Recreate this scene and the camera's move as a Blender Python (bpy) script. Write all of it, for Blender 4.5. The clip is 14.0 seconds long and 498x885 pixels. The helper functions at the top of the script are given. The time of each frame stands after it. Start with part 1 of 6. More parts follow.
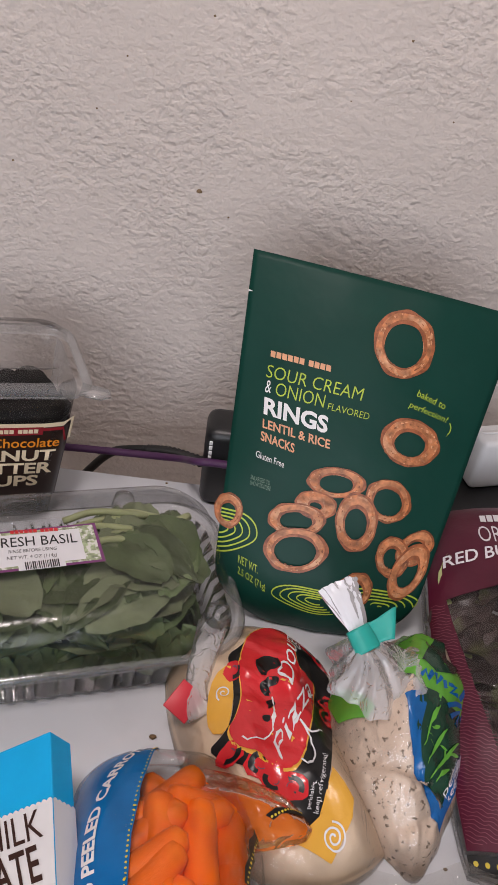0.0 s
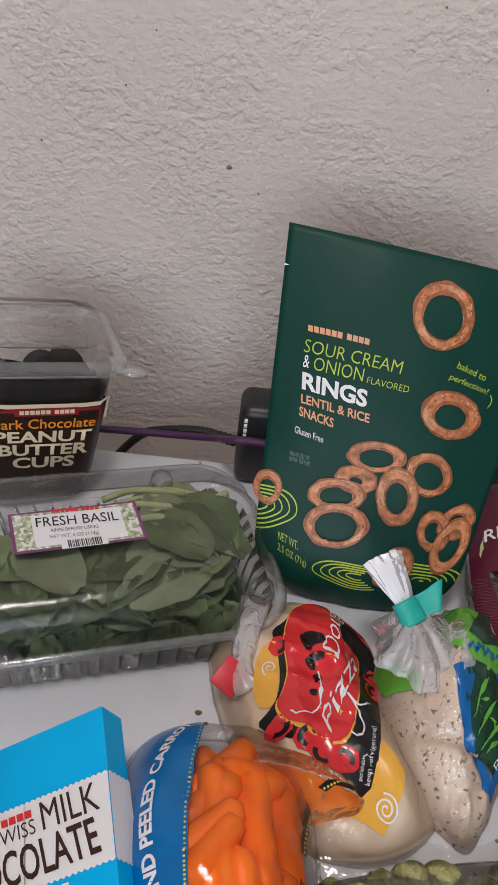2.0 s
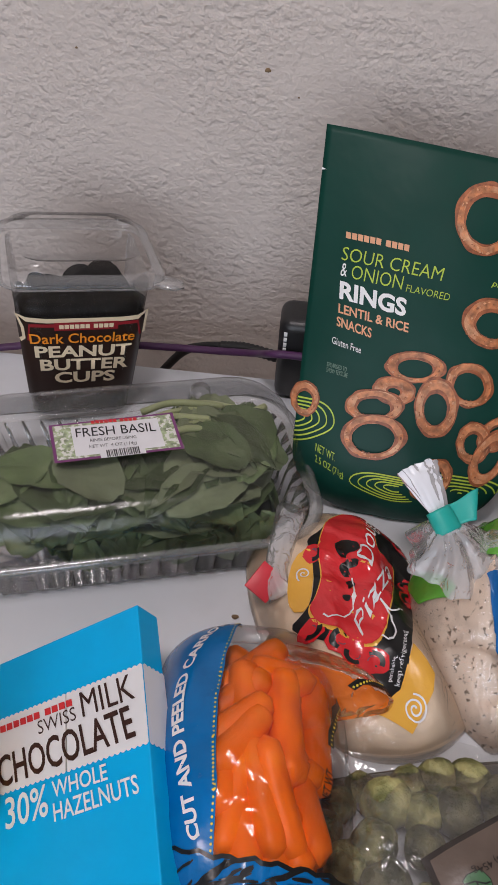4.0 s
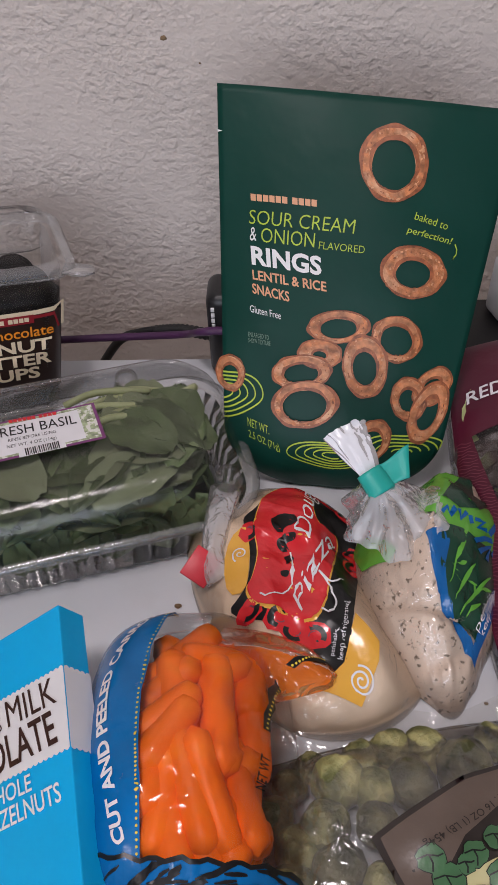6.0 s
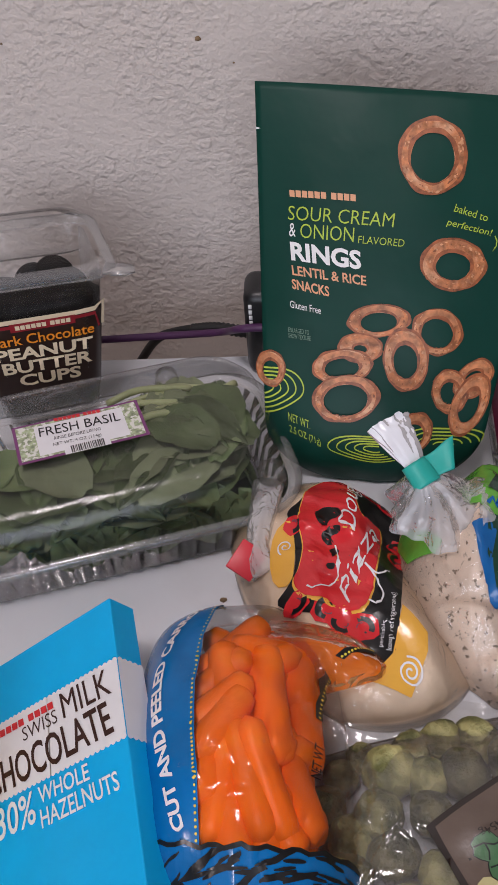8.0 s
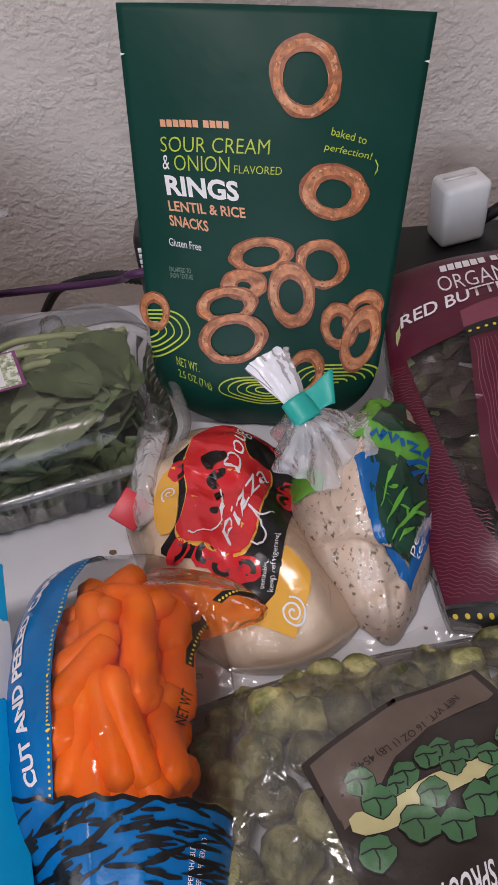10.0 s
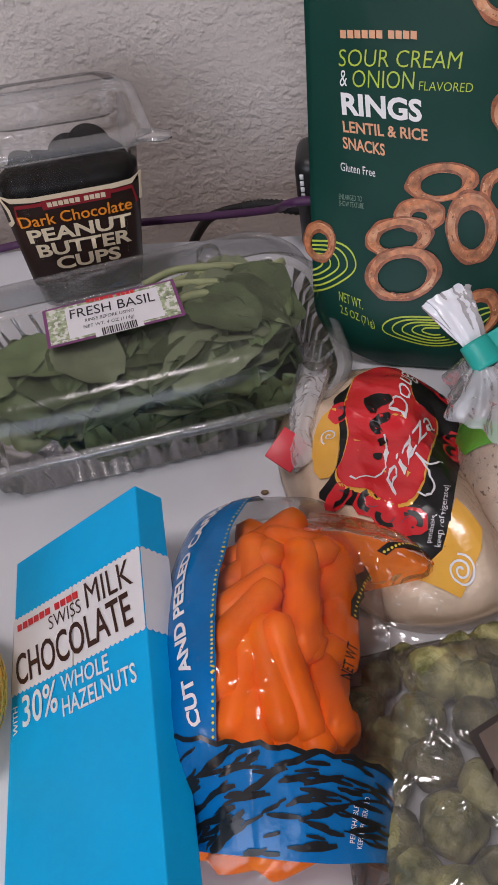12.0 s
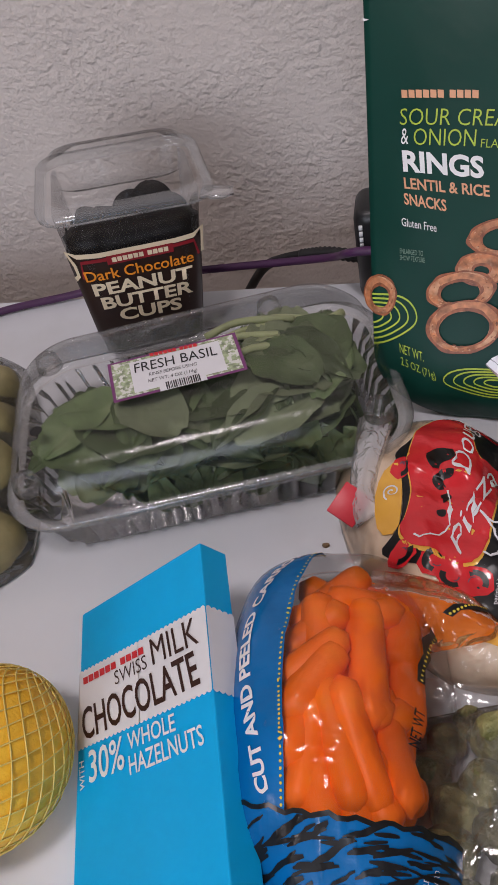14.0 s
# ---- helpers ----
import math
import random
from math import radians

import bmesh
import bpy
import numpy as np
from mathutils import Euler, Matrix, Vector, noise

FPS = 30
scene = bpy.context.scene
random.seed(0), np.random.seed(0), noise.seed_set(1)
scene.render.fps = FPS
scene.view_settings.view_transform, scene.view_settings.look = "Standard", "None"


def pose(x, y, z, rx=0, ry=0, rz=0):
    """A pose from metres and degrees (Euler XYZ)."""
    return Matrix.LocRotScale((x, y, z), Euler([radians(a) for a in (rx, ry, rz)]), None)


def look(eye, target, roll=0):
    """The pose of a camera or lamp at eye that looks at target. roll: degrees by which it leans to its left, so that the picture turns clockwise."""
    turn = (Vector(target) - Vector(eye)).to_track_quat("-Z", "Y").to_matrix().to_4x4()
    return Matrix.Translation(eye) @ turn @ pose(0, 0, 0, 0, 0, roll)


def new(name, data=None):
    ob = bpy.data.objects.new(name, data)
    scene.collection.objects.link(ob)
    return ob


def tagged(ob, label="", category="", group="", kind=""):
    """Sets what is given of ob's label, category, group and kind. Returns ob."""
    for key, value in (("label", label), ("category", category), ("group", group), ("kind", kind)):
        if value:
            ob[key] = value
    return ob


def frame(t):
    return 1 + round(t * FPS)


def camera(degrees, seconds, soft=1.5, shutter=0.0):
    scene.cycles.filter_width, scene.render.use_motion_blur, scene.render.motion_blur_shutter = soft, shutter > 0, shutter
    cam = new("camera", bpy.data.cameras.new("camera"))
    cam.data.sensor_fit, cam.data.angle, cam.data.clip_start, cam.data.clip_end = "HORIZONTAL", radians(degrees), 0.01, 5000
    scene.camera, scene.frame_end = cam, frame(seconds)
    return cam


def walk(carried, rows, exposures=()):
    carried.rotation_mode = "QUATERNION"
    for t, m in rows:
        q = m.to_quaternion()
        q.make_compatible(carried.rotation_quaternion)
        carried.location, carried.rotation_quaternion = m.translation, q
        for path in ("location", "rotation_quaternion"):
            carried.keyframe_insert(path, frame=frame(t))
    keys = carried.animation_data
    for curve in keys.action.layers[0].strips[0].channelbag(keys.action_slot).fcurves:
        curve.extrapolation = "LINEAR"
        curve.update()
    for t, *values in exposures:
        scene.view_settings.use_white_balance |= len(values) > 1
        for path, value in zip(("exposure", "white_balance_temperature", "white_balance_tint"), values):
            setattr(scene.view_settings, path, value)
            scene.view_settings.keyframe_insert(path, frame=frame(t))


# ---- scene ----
cam = camera(35.1, 14.0)
PATH = [
    (0, (0.019, 0.026, 0.505), (0.111, 1.607, -0.715), 9.1),
    (0.5, (-0.001, 0.018, 0.524), (0.093, 1.642, -0.638), 8.0),
    (1, (-0.002, 0.011, 0.513), (0.112, 1.646, -0.634), 8.2),
    (1.5, (0.007, 0.015, 0.504), (0.115, 1.627, -0.675), 8.2),
    (2, (0.001, 0.022, 0.493), (0.063, 1.585, -0.754), 7.5),
    (2.2, (-0.001, 0.024, 0.491), (0.036, 1.57, -0.777), 7.0),
    (4.3, (0.028, 0.013, 0.48), (-0.04, 1.444, -0.916), 4.0),
    (4.5, (0.036, 0.018, 0.478), (-0.02, 1.447, -0.92), 3.9),
    (5, (0.063, 0.035, 0.481), (0.033, 1.453, -0.929), 2.3),
    (5.5, (0.071, 0.032, 0.473), (0.057, 1.448, -0.939), 0.4),
    (6, (0.075, 0.028, 0.462), (-0.007, 1.445, -0.947), -2.8),
    (6.5, (0.075, 0.027, 0.464), (-0.057, 1.44, -0.945), -4.9),
    (7, (0.071, 0.026, 0.462), (-0.072, 1.442, -0.943), -5.3),
    (9.3, (0.057, 0.017, 0.462), (-0.062, 1.437, -0.942), -4.8),
    (9.5, (0.073, 0.02, 0.451), (-0.019, 1.429, -0.965), -4.4),
    (10, (0.119, 0.025, 0.433), (0.045, 1.381, -1.036), -6.3),
    (10.5, (0.124, 0.03, 0.424), (0.031, 1.334, -1.09), -7.9),
    (11, (0.106, 0.032, 0.42), (-0.098, 1.301, -1.112), -10.3),
    (11.5, (0.084, 0.029, 0.416), (-0.239, 1.261, -1.126), -13.0),
    (12, (0.084, 0.04, 0.418), (-0.27, 1.271, -1.118), -12.8),
    (12.5, (0.104, 0.054, 0.414), (-0.265, 1.304, -1.103), -14.9),
    (13, (0.112, 0.063, 0.411), (-0.292, 1.308, -1.102), -17.6),
    (13.5, (0.103, 0.061, 0.408), (-0.359, 1.297, -1.094), -19.0),
    (14, (0.076, 0.051, 0.435), (-0.395, 1.313, -1.044), -16.0),
]
walk(cam, [(t, look(eye, target, roll)) for t, eye, target, roll in PATH],
     [(0.0, 0.10, 6750, 10), (0.5, 0.13, 6650, 8), (1.0, 0.10, 6550, 8), (2.0, 0.03, 6550, 5), (4.5, -0.06, 6450, 9), (7.0, -0.03, 6450, 11), (10.5, -0.02, 6450, 12), (11.5, -0.12, 6400, 11), (14.0, -0.13, 6450, 11)])


# ---- light: a window in the wall behind the camera, a round ceiling lamp, sky outside ----
world = bpy.data.worlds.new("world")
scene.world = world
world.use_nodes = True
sky = world.node_tree.nodes.new("ShaderNodeTexSky")
sky.sky_type, sky.sun_disc, sky.sun_elevation, sky.sun_rotation = "NISHITA", False, radians(40), radians(200)
world.node_tree.links.new(sky.outputs[0], world.node_tree.nodes["Background"].inputs[0])
world.node_tree.nodes["Background"].inputs[1].default_value = 0.12
scene.view_settings.exposure = 0.0

ROOM_X0, ROOM_X1, ROOM_Y0, ROOM_Y1, ROOM_Z0, ROOM_Z1 = -1.7, 1.5, -2.3, 0.733, -0.74, 1.75
WIN = (-1.25, 0.70, 0.25, 1.55)  # x from, x to, z from, z to, in the wall behind the camera


def area_light(name, at, target, sx, sy, watts, colour):
    data = bpy.data.lights.new(name, "AREA")
    data.shape, data.size, data.size_y, data.energy, data.color = "RECTANGLE", sx, sy, watts, colour
    ob = new(name, data)
    ob.matrix_world = look(at, target)
    return ob


area_light("window_daylight", ((WIN[0] + WIN[1]) / 2, ROOM_Y0 - 0.02, (WIN[2] + WIN[3]) / 2), ((WIN[0] + WIN[1]) / 2, 0, (WIN[2] + WIN[3]) / 2 - 0.5),
           WIN[1] - WIN[0], WIN[3] - WIN[2], 32.5, (0.86, 0.885, 1.0))
area_light("ceiling_lamp_light", (-0.15, -0.10, ROOM_Z1 - 0.09), (-0.15, -0.10, 0), 0.30, 0.30, 9.5, (1.0, 0.89, 0.92))


# ---- surfaces of the packages, in metres ----
def folds(u, v, seed, amount):
    """Sharp little creases of a loose plastic bag."""
    a = 1 - abs(math.sin(6.3 * u + 9.1 * v + seed + 1.3 * math.sin(4 * v)))
    b = 1 - abs(math.sin(10.7 * u - 5.2 * v + 2 * seed + 1.1 * math.sin(5 * u)))
    return amount * (a ** 4 + 0.7 * b ** 5)


def ripple(u, v, seed, amount):
    a = math.sin(5.1 * u + 2.3 * v + seed) * math.sin(3.7 * v - 1.9 * u + 2 * seed)
    b = math.sin(11.3 * u - 7.9 * v + 3 * seed) * 0.45 + math.sin(17.1 * v + 9.2 * u + seed) * 0.3
    return amount * (a + b)


def chips_face(u, v):
    """Front of the standing pouch: u from -1 to 1 across, v from 0 to 1 upwards."""
    low = max(0.0, 1 - v / 0.22)
    left = 0.032 + 0.050 * low ** 2
    right = 0.240 - 0.058 * (1 - v) - 0.03 * low ** 2
    x = left + (right - left) * (u + 1) / 2
    z = 0.002 + v * (0.254 - 0.07 * (x - 0.034))
    y = 0.533 + (0.556 * (z - 0.179) - 0.061 * (x - 0.089)) / 0.829 + 0.028 * low ** 2
    swell = (1 - u * u) * (0.35 + 0.65 * math.sin(math.pi * min(1, max(0, 1 - v)) ** 0.8)) * 0.013 - 0.004
    swell += ripple(u * 0.8, v * 1.4, 0.7, 0.0009) * (1 - v * 0.5)
    return (x - 0.061 * swell, y - 0.829 * swell, z + 0.556 * swell)


def pillow(u, v, cx, cy, turn, hx, hy, h, power, ease, corner, seed=0.0, amount=0.0, base=0.0, slope=0.0):
    a = u * hx * math.sqrt(1 - corner * v * v)
    b = v * hy * math.sqrt(1 - corner * u * u)
    c, s = math.cos(turn), math.sin(turn)
    full = max(0.0, (1 - abs(u) ** power) * (1 - abs(v) ** power)) ** ease
    dy = a * s + b * c
    z = base + slope * (dy + hy) + h * full + ripple(u, v, seed, amount) * full
    return (cx + a * c - b * s, cy + dy, max(z, 0.0015))


def carrot_top(u, v):
    z_lift = 0.012 * math.exp(-((u + 0.2) ** 2 + (v - 0.1) ** 2) / 0.5)
    x, y, z = pillow(u, v, 0.022, 0.198, 0.06, 0.064, 0.113, 0.078, 3.2, 0.55, 0.25, 1.3, 0.0020, 0.003)
    return (x, y, z + (z_lift + folds(u, v, 1.5, 0.0016)) * (1 - u * u) * (1 - v * v))


def pizza_top(u, v):
    x, y, z = pillow(u, v, 0.089, 0.329, 0.486, 0.066, 0.104, 0.046, 2.8, 0.55, 0.40, 2.1, 0.0034, 0.004)
    side = min(1.0, max(0.0, (u - 0.15) / 0.5)) * min(1.0, max(0.0, (0.55 - v) / 0.4))
    z *= 1 - 0.5 * side * side * (3 - 2 * side)
    y += 0.018 * max(0.0, -0.6 - v)
    return (x, y, z + folds(u, v, 2.5, 0.0018) * (1 - u * u) * (1 - v * v))


def along(rows, f):
    """Value at f on a smooth line through the (place, value) rows."""
    for (f0, a), (f1, b) in zip(rows, rows[1:]):
        if f <= f1:
            g = min(1.0, max(0.0, (f - f0) / (f1 - f0)))
            g = 0.5 * g + 0.5 * g * g * (3 - 2 * g)
            return a + (b - a) * g
    return rows[-1][1]


HERB_LEFT = ((-1, 0.166), (-0.85, 0.150), (-0.5, 0.127), (-0.1, 0.119), (0.3, 0.122), (0.7, 0.140), (1, 0.158))
HERB_RIGHT = ((-1, 0.188), (-0.85, 0.197), (-0.5, 0.212), (-0.1, 0.221), (0.3, 0.234), (0.7, 0.233), (1, 0.206))
HERB_HIGH = ((-1, 0.006), (-0.85, 0.032), (-0.5, 0.058), (-0.1, 0.079), (0.2, 0.081), (0.6, 0.066), (0.9, 0.030), (1, 0.004))


def herb_top(u, v):
    """A tightly wrapped wedge of dough: pointed near end, a ridge along its length, creases across the near end."""
    x0, x1 = along(HERB_LEFT, v), along(HERB_RIGHT, v)
    x = (x0 + x1) / 2 + u * (x1 - x0) / 2
    y = 0.346 + 0.085 * v - 0.010 * (1 - u * u) * max(0.0, -v)
    dome = max(0.0, 1 - abs(u) ** 2.8) ** 0.6
    tent = 1 - abs(u + 0.05) / (0.95 if u < -0.05 else 1.05)
    edge = 0.34 * min(1.0, max(0.0, (v + 0.75) / 0.6))
    full = (1 - edge) * dome + edge * max(0.0, tent)
    line = v + 0.52 + 0.12 * u
    crease = 0.0095 * math.exp(-(line / 0.030) ** 2) + 0.004 / (1 + math.exp(min(50.0, line / 0.02))) + 0.0055 * math.exp(-((v + 0.76 - 0.10 * u) / 0.03) ** 2)
    back = min(1.0, max(0.0, (v - 0.15) / 0.5)) * min(1.0, max(0.0, (0.05 - u) / 0.7))
    z = along(HERB_HIGH, v) * full * (1 - 0.45 * back) + (folds(u, v, 0.5, 0.0016) + ripple(u, v, 0.4, 0.0016)) * (1 - u * u) - crease * (1 - u * u)
    return (x, y, max(0.0015, z))


def sprout_top(u, v):
    return pillow(u, v, 0.180, 0.140, 0.17, 0.118, 0.104, 0.036, 3.5, 0.5, 0.12, 4.4, 0.0030, 0.003)


def lettuce_top(u, v):
    return pillow(u, v, 0.322, 0.396, 0.02, 0.122, 0.150, 0.036, 3.0, 0.55, 0.16, 3.1, 0.0030, 0.004, 0.20)


BOX_TL, BOX_TR, BOX_BL = (-0.1445, 0.2665, 0.0165), (-0.0535, 0.2795, 0.0825), (-0.0905, 0.0700, 0.0190)


def box_face(u, v):
    """Printed face of the chocolate carton: u from 0 to 1 across, v from 0 (far end) to 1."""
    return tuple(BOX_TL[i] + u * (BOX_TR[i] - BOX_TL[i]) + v * (BOX_BL[i] - BOX_TL[i]) for i in range(3))


TUB_AT, TUB_LEAN, TUB_ROLL, TUB_TURN, TUB_HIGH = (-0.1486, 0.5207, 0.0670), math.radians(-6.1), math.radians(6.1), math.radians(20.7), 0.1356


def tub_place(x, y, z):
    """From the tub's own axes (x across the front, y back, z up from the base) to the world; it stands a little askew."""
    z -= 0.060
    c, s = math.cos(TUB_LEAN), math.sin(TUB_LEAN)
    y, z = y * c - z * s, y * s + z * c
    c, s = math.cos(TUB_ROLL), math.sin(TUB_ROLL)
    x, z = x * c + z * s, z * c - x * s
    c, s = math.cos(TUB_TURN), math.sin(TUB_TURN)
    return (TUB_AT[0] + x * c - y * s, TUB_AT[1] + x * s + y * c, TUB_AT[2] + z)


def tub_front(u, v):
    """Front of the tub: u from -1 to 1 across, v from 0 to 1 upwards; it widens upwards."""
    return tub_place(u * (0.041 + 0.014 * v), 0.0047 - 0.0106 * v + 0.005 * abs(u) ** 6, TUB_HIGH * v)


def basil_label_face(u, v):
    """Paper label on the clamshell: u from 0 to 1 across, v from 0 (near) to 1."""
    x = -0.133 + 0.087 * u - 0.015 * v
    y = 0.386 + 0.028 * u + 0.037 * v
    return (x, y, 0.0838)


# ---- materials ----
def material(name, colour, rough=0.5, metal=0.0, vary=0.12, grain=60.0, bump=0.0, bump_scale=200.0, spec=0.5, coat=0.0, stretch=(1, 1, 1), second=None, second_scale=8.0, second_low=0.55, second_high=0.7, through_light=0.0, island=0.0):
    m = bpy.data.materials.new(name)
    m.use_nodes = True
    n, l = m.node_tree.nodes, m.node_tree.links
    b = n["Principled BSDF"]
    b.inputs["Roughness"].default_value, b.inputs["Metallic"].default_value = rough, metal
    b.inputs["Specular IOR Level"].default_value, b.inputs["Coat Weight"].default_value = spec, coat
    b.inputs["Transmission Weight"].default_value = 0
    co = n.new("ShaderNodeTexCoord")
    mp = n.new("ShaderNodeMapping")
    mp.inputs["Scale"].default_value = stretch
    l.new(co.outputs["Object"], mp.inputs[0])
    no = n.new("ShaderNodeTexNoise")
    no.inputs["Scale"].default_value, no.inputs["Detail"].default_value = grain, 5
    l.new(mp.outputs[0], no.inputs["Vector"])
    ramp = n.new("ShaderNodeMapRange")
    ramp.inputs["From Min"].default_value, ramp.inputs["From Max"].default_value = 0.3, 0.7
    ramp.inputs["To Min"].default_value, ramp.inputs["To Max"].default_value = 1 - vary, 1 + vary
    l.new(no.outputs["Fac"], ramp.inputs[0])
    mul = n.new("ShaderNodeMix")
    mul.data_type, mul.blend_type = "RGBA", "MULTIPLY"
    mul.inputs["Factor"].default_value = 1
    mul.inputs[6].default_value = (*colour, 1)
    l.new(ramp.outputs[0], mul.inputs[7])
    last = mul.outputs[2]
    if second:
        no2 = n.new("ShaderNodeTexNoise")
        no2.inputs["Scale"].default_value, no2.inputs["Detail"].default_value = second_scale, 6
        l.new(mp.outputs[0], no2.inputs["Vector"])
        r2 = n.new("ShaderNodeMapRange")
        r2.inputs["From Min"].default_value, r2.inputs["From Max"].default_value = second_low, second_high
        l.new(no2.outputs["Fac"], r2.inputs[0])
        mx = n.new("ShaderNodeMix")
        mx.data_type = "RGBA"
        l.new(r2.outputs[0], mx.inputs["Factor"])
        l.new(last, mx.inputs[6])
        mx.inputs[7].default_value = (*second, 1)
        last = mx.outputs[2]
    if island:
        info = n.new("ShaderNodeObjectInfo")
        hs = n.new("ShaderNodeHueSaturation")
        rr = n.new("ShaderNodeMapRange")
        rr.inputs["To Min"].default_value, rr.inputs["To Max"].default_value = 1 - island, 1 + island
        l.new(info.outputs["Random"], rr.inputs[0])
        l.new(rr.outputs[0], hs.inputs["Value"])
        l.new(last, hs.inputs["Color"])
        last = hs.outputs[0]
    l.new(last, b.inputs["Base Color"])
    if bump:
        nb = n.new("ShaderNodeTexNoise")
        nb.inputs["Scale"].default_value, nb.inputs["Detail"].default_value = bump_scale, 4
        l.new(mp.outputs[0], nb.inputs["Vector"])
        bp = n.new("ShaderNodeBump")
        bp.inputs["Strength"].default_value, bp.inputs["Distance"].default_value = 1.0, bump
        l.new(nb.outputs["Fac"], bp.inputs["Height"])
        l.new(bp.outputs[0], b.inputs["Normal"])
    return m


def film(name, tint=(0.95, 0.95, 0.95), gloss=0.10, haze=0.05, haze_colour=(0.8, 0.8, 0.8), wrinkle=0.0006, wrinkle_scale=45.0, rough=0.08, edge=0.6):
    """Clear plastic sheet: lets light through, glossy at grazing angles, with a little milky haze and wrinkles."""
    m = bpy.data.materials.new(name)
    m.use_nodes = True
    n, l = m.node_tree.nodes, m.node_tree.links
    n.remove(n["Principled BSDF"])
    out = n["Material Output"]
    clear = n.new("ShaderNodeBsdfTransparent")
    clear.inputs[0].default_value = (*tint, 1)
    shine = n.new("ShaderNodeBsdfGlossy")
    shine.inputs["Roughness"].default_value = rough
    milk = n.new("ShaderNodeBsdfDiffuse")
    milk.inputs[0].default_value = (*haze_colour, 1)
    co = n.new("ShaderNodeTexCoord")
    nb = n.new("ShaderNodeTexNoise")
    nb.inputs["Scale"].default_value, nb.inputs["Detail"].default_value, nb.inputs["Distortion"].default_value = wrinkle_scale, 2, 1.2
    l.new(co.outputs["Object"], nb.inputs["Vector"])
    bp = n.new("ShaderNodeBump")
    bp.inputs["Strength"].default_value, bp.inputs["Distance"].default_value = 1.0, wrinkle
    l.new(nb.outputs["Fac"], bp.inputs["Height"])
    l.new(bp.outputs[0], shine.inputs["Normal"])
    weight = n.new("ShaderNodeLayerWeight")
    weight.inputs["Blend"].default_value = 0.35
    l.new(bp.outputs[0], weight.inputs["Normal"])
    r = n.new("ShaderNodeMapRange")
    r.inputs["To Min"].default_value, r.inputs["To Max"].default_value = gloss, min(1.0, gloss + edge)
    l.new(weight.outputs["Fresnel"], r.inputs[0])
    a = n.new("ShaderNodeMixShader")
    a.inputs[0].default_value = haze
    l.new(clear.outputs[0], a.inputs[1])
    l.new(milk.outputs[0], a.inputs[2])
    c = n.new("ShaderNodeMixShader")
    l.new(r.outputs[0], c.inputs[0])
    l.new(a.outputs[0], c.inputs[1])
    l.new(shine.outputs[0], c.inputs[2])
    l.new(c.outputs[0], out.inputs[0])
    return m


def wall_paint():
    m = material("textured_wall_paint", (0.625, 0.560, 0.520), 0.75, vary=0.05, grain=6, spec=0.3)
    n, l = m.node_tree.nodes, m.node_tree.links
    b = n["Principled BSDF"]
    co = n.new("ShaderNodeTexCoord")
    mp = n.new("ShaderNodeMapping")
    mp.inputs["Scale"].default_value = (0.9, 1, 1.1)
    l.new(co.outputs["Object"], mp.inputs[0])
    big = n.new("ShaderNodeTexNoise")
    big.inputs["Scale"].default_value, big.inputs["Detail"].default_value, big.inputs["Distortion"].default_value = 140, 2.5, 0.0
    l.new(mp.outputs[0], big.inputs["Vector"])
    flat = n.new("ShaderNodeMapRange")
    flat.interpolation_type = "SMOOTHSTEP"
    flat.inputs["From Min"].default_value, flat.inputs["From Max"].default_value = 0.26, 0.74
    l.new(big.outputs["Fac"], flat.inputs[0])
    # patches where the trowel has left the plaster smoother
    patch = n.new("ShaderNodeTexNoise")
    patch.inputs["Scale"].default_value, patch.inputs["Detail"].default_value = 17, 2
    l.new(mp.outputs[0], patch.inputs["Vector"])
    amount = n.new("ShaderNodeMapRange")
    amount.inputs["From Min"].default_value, amount.inputs["From Max"].default_value = 0.38, 0.58
    amount.inputs["To Min"].default_value, amount.inputs["To Max"].default_value = 0.45, 1.0
    l.new(patch.outputs["Fac"], amount.inputs[0])
    relief = n.new("ShaderNodeMath")
    relief.operation = "MULTIPLY"
    l.new(flat.outputs[0], relief.inputs[0])
    l.new(amount.outputs[0], relief.inputs[1])
    fine = n.new("ShaderNodeTexNoise")
    fine.inputs["Scale"].default_value, fine.inputs["Detail"].default_value = 380, 2
    l.new(mp.outputs[0], fine.inputs["Vector"])
    add = n.new("ShaderNodeMath")
    add.operation = "MULTIPLY_ADD"
    l.new(fine.outputs["Fac"], add.inputs[0])
    add.inputs[1].default_value = 0.30
    l.new(relief.outputs[0], add.inputs[2])
    bp = n.new("ShaderNodeBump")
    bp.inputs["Strength"].default_value, bp.inputs["Distance"].default_value = 0.8, 0.0019
    l.new(add.outputs[0], bp.inputs["Height"])
    l.new(bp.outputs[0], b.inputs["Normal"])
    return m


WALL = wall_paint()
# unseen walls: darker than WALL only to lower bounced light and raise contrast
LOW_BOUNCE_PAINT = material("low_bounce_wall_paint", (0.34, 0.31, 0.29), 0.8, vary=0.05, grain=4)
CEILING = material("ceiling_white", (0.72, 0.70, 0.67), 0.8, vary=0.05, grain=5)
FLOOR = material("brown_floor_boards", (0.22, 0.15, 0.10), 0.5, vary=0.25, grain=9, stretch=(1, 8, 1))
LAMINATE = material("white_laminate", (0.76, 0.785, 0.83), 0.22, vary=0.02, grain=14, bump=0.00005, bump_scale=900, second=(0.66, 0.67, 0.69), second_scale=5)
GREEN_POUCH = material("matt_dark_green_pouch", (0.0030, 0.043, 0.031), 0.44, vary=0.06, grain=20, bump=0.0030, bump_scale=13, spec=0.20)
LIME = material("lime_print", (0.42, 0.56, 0.05), 0.45, vary=0.05)
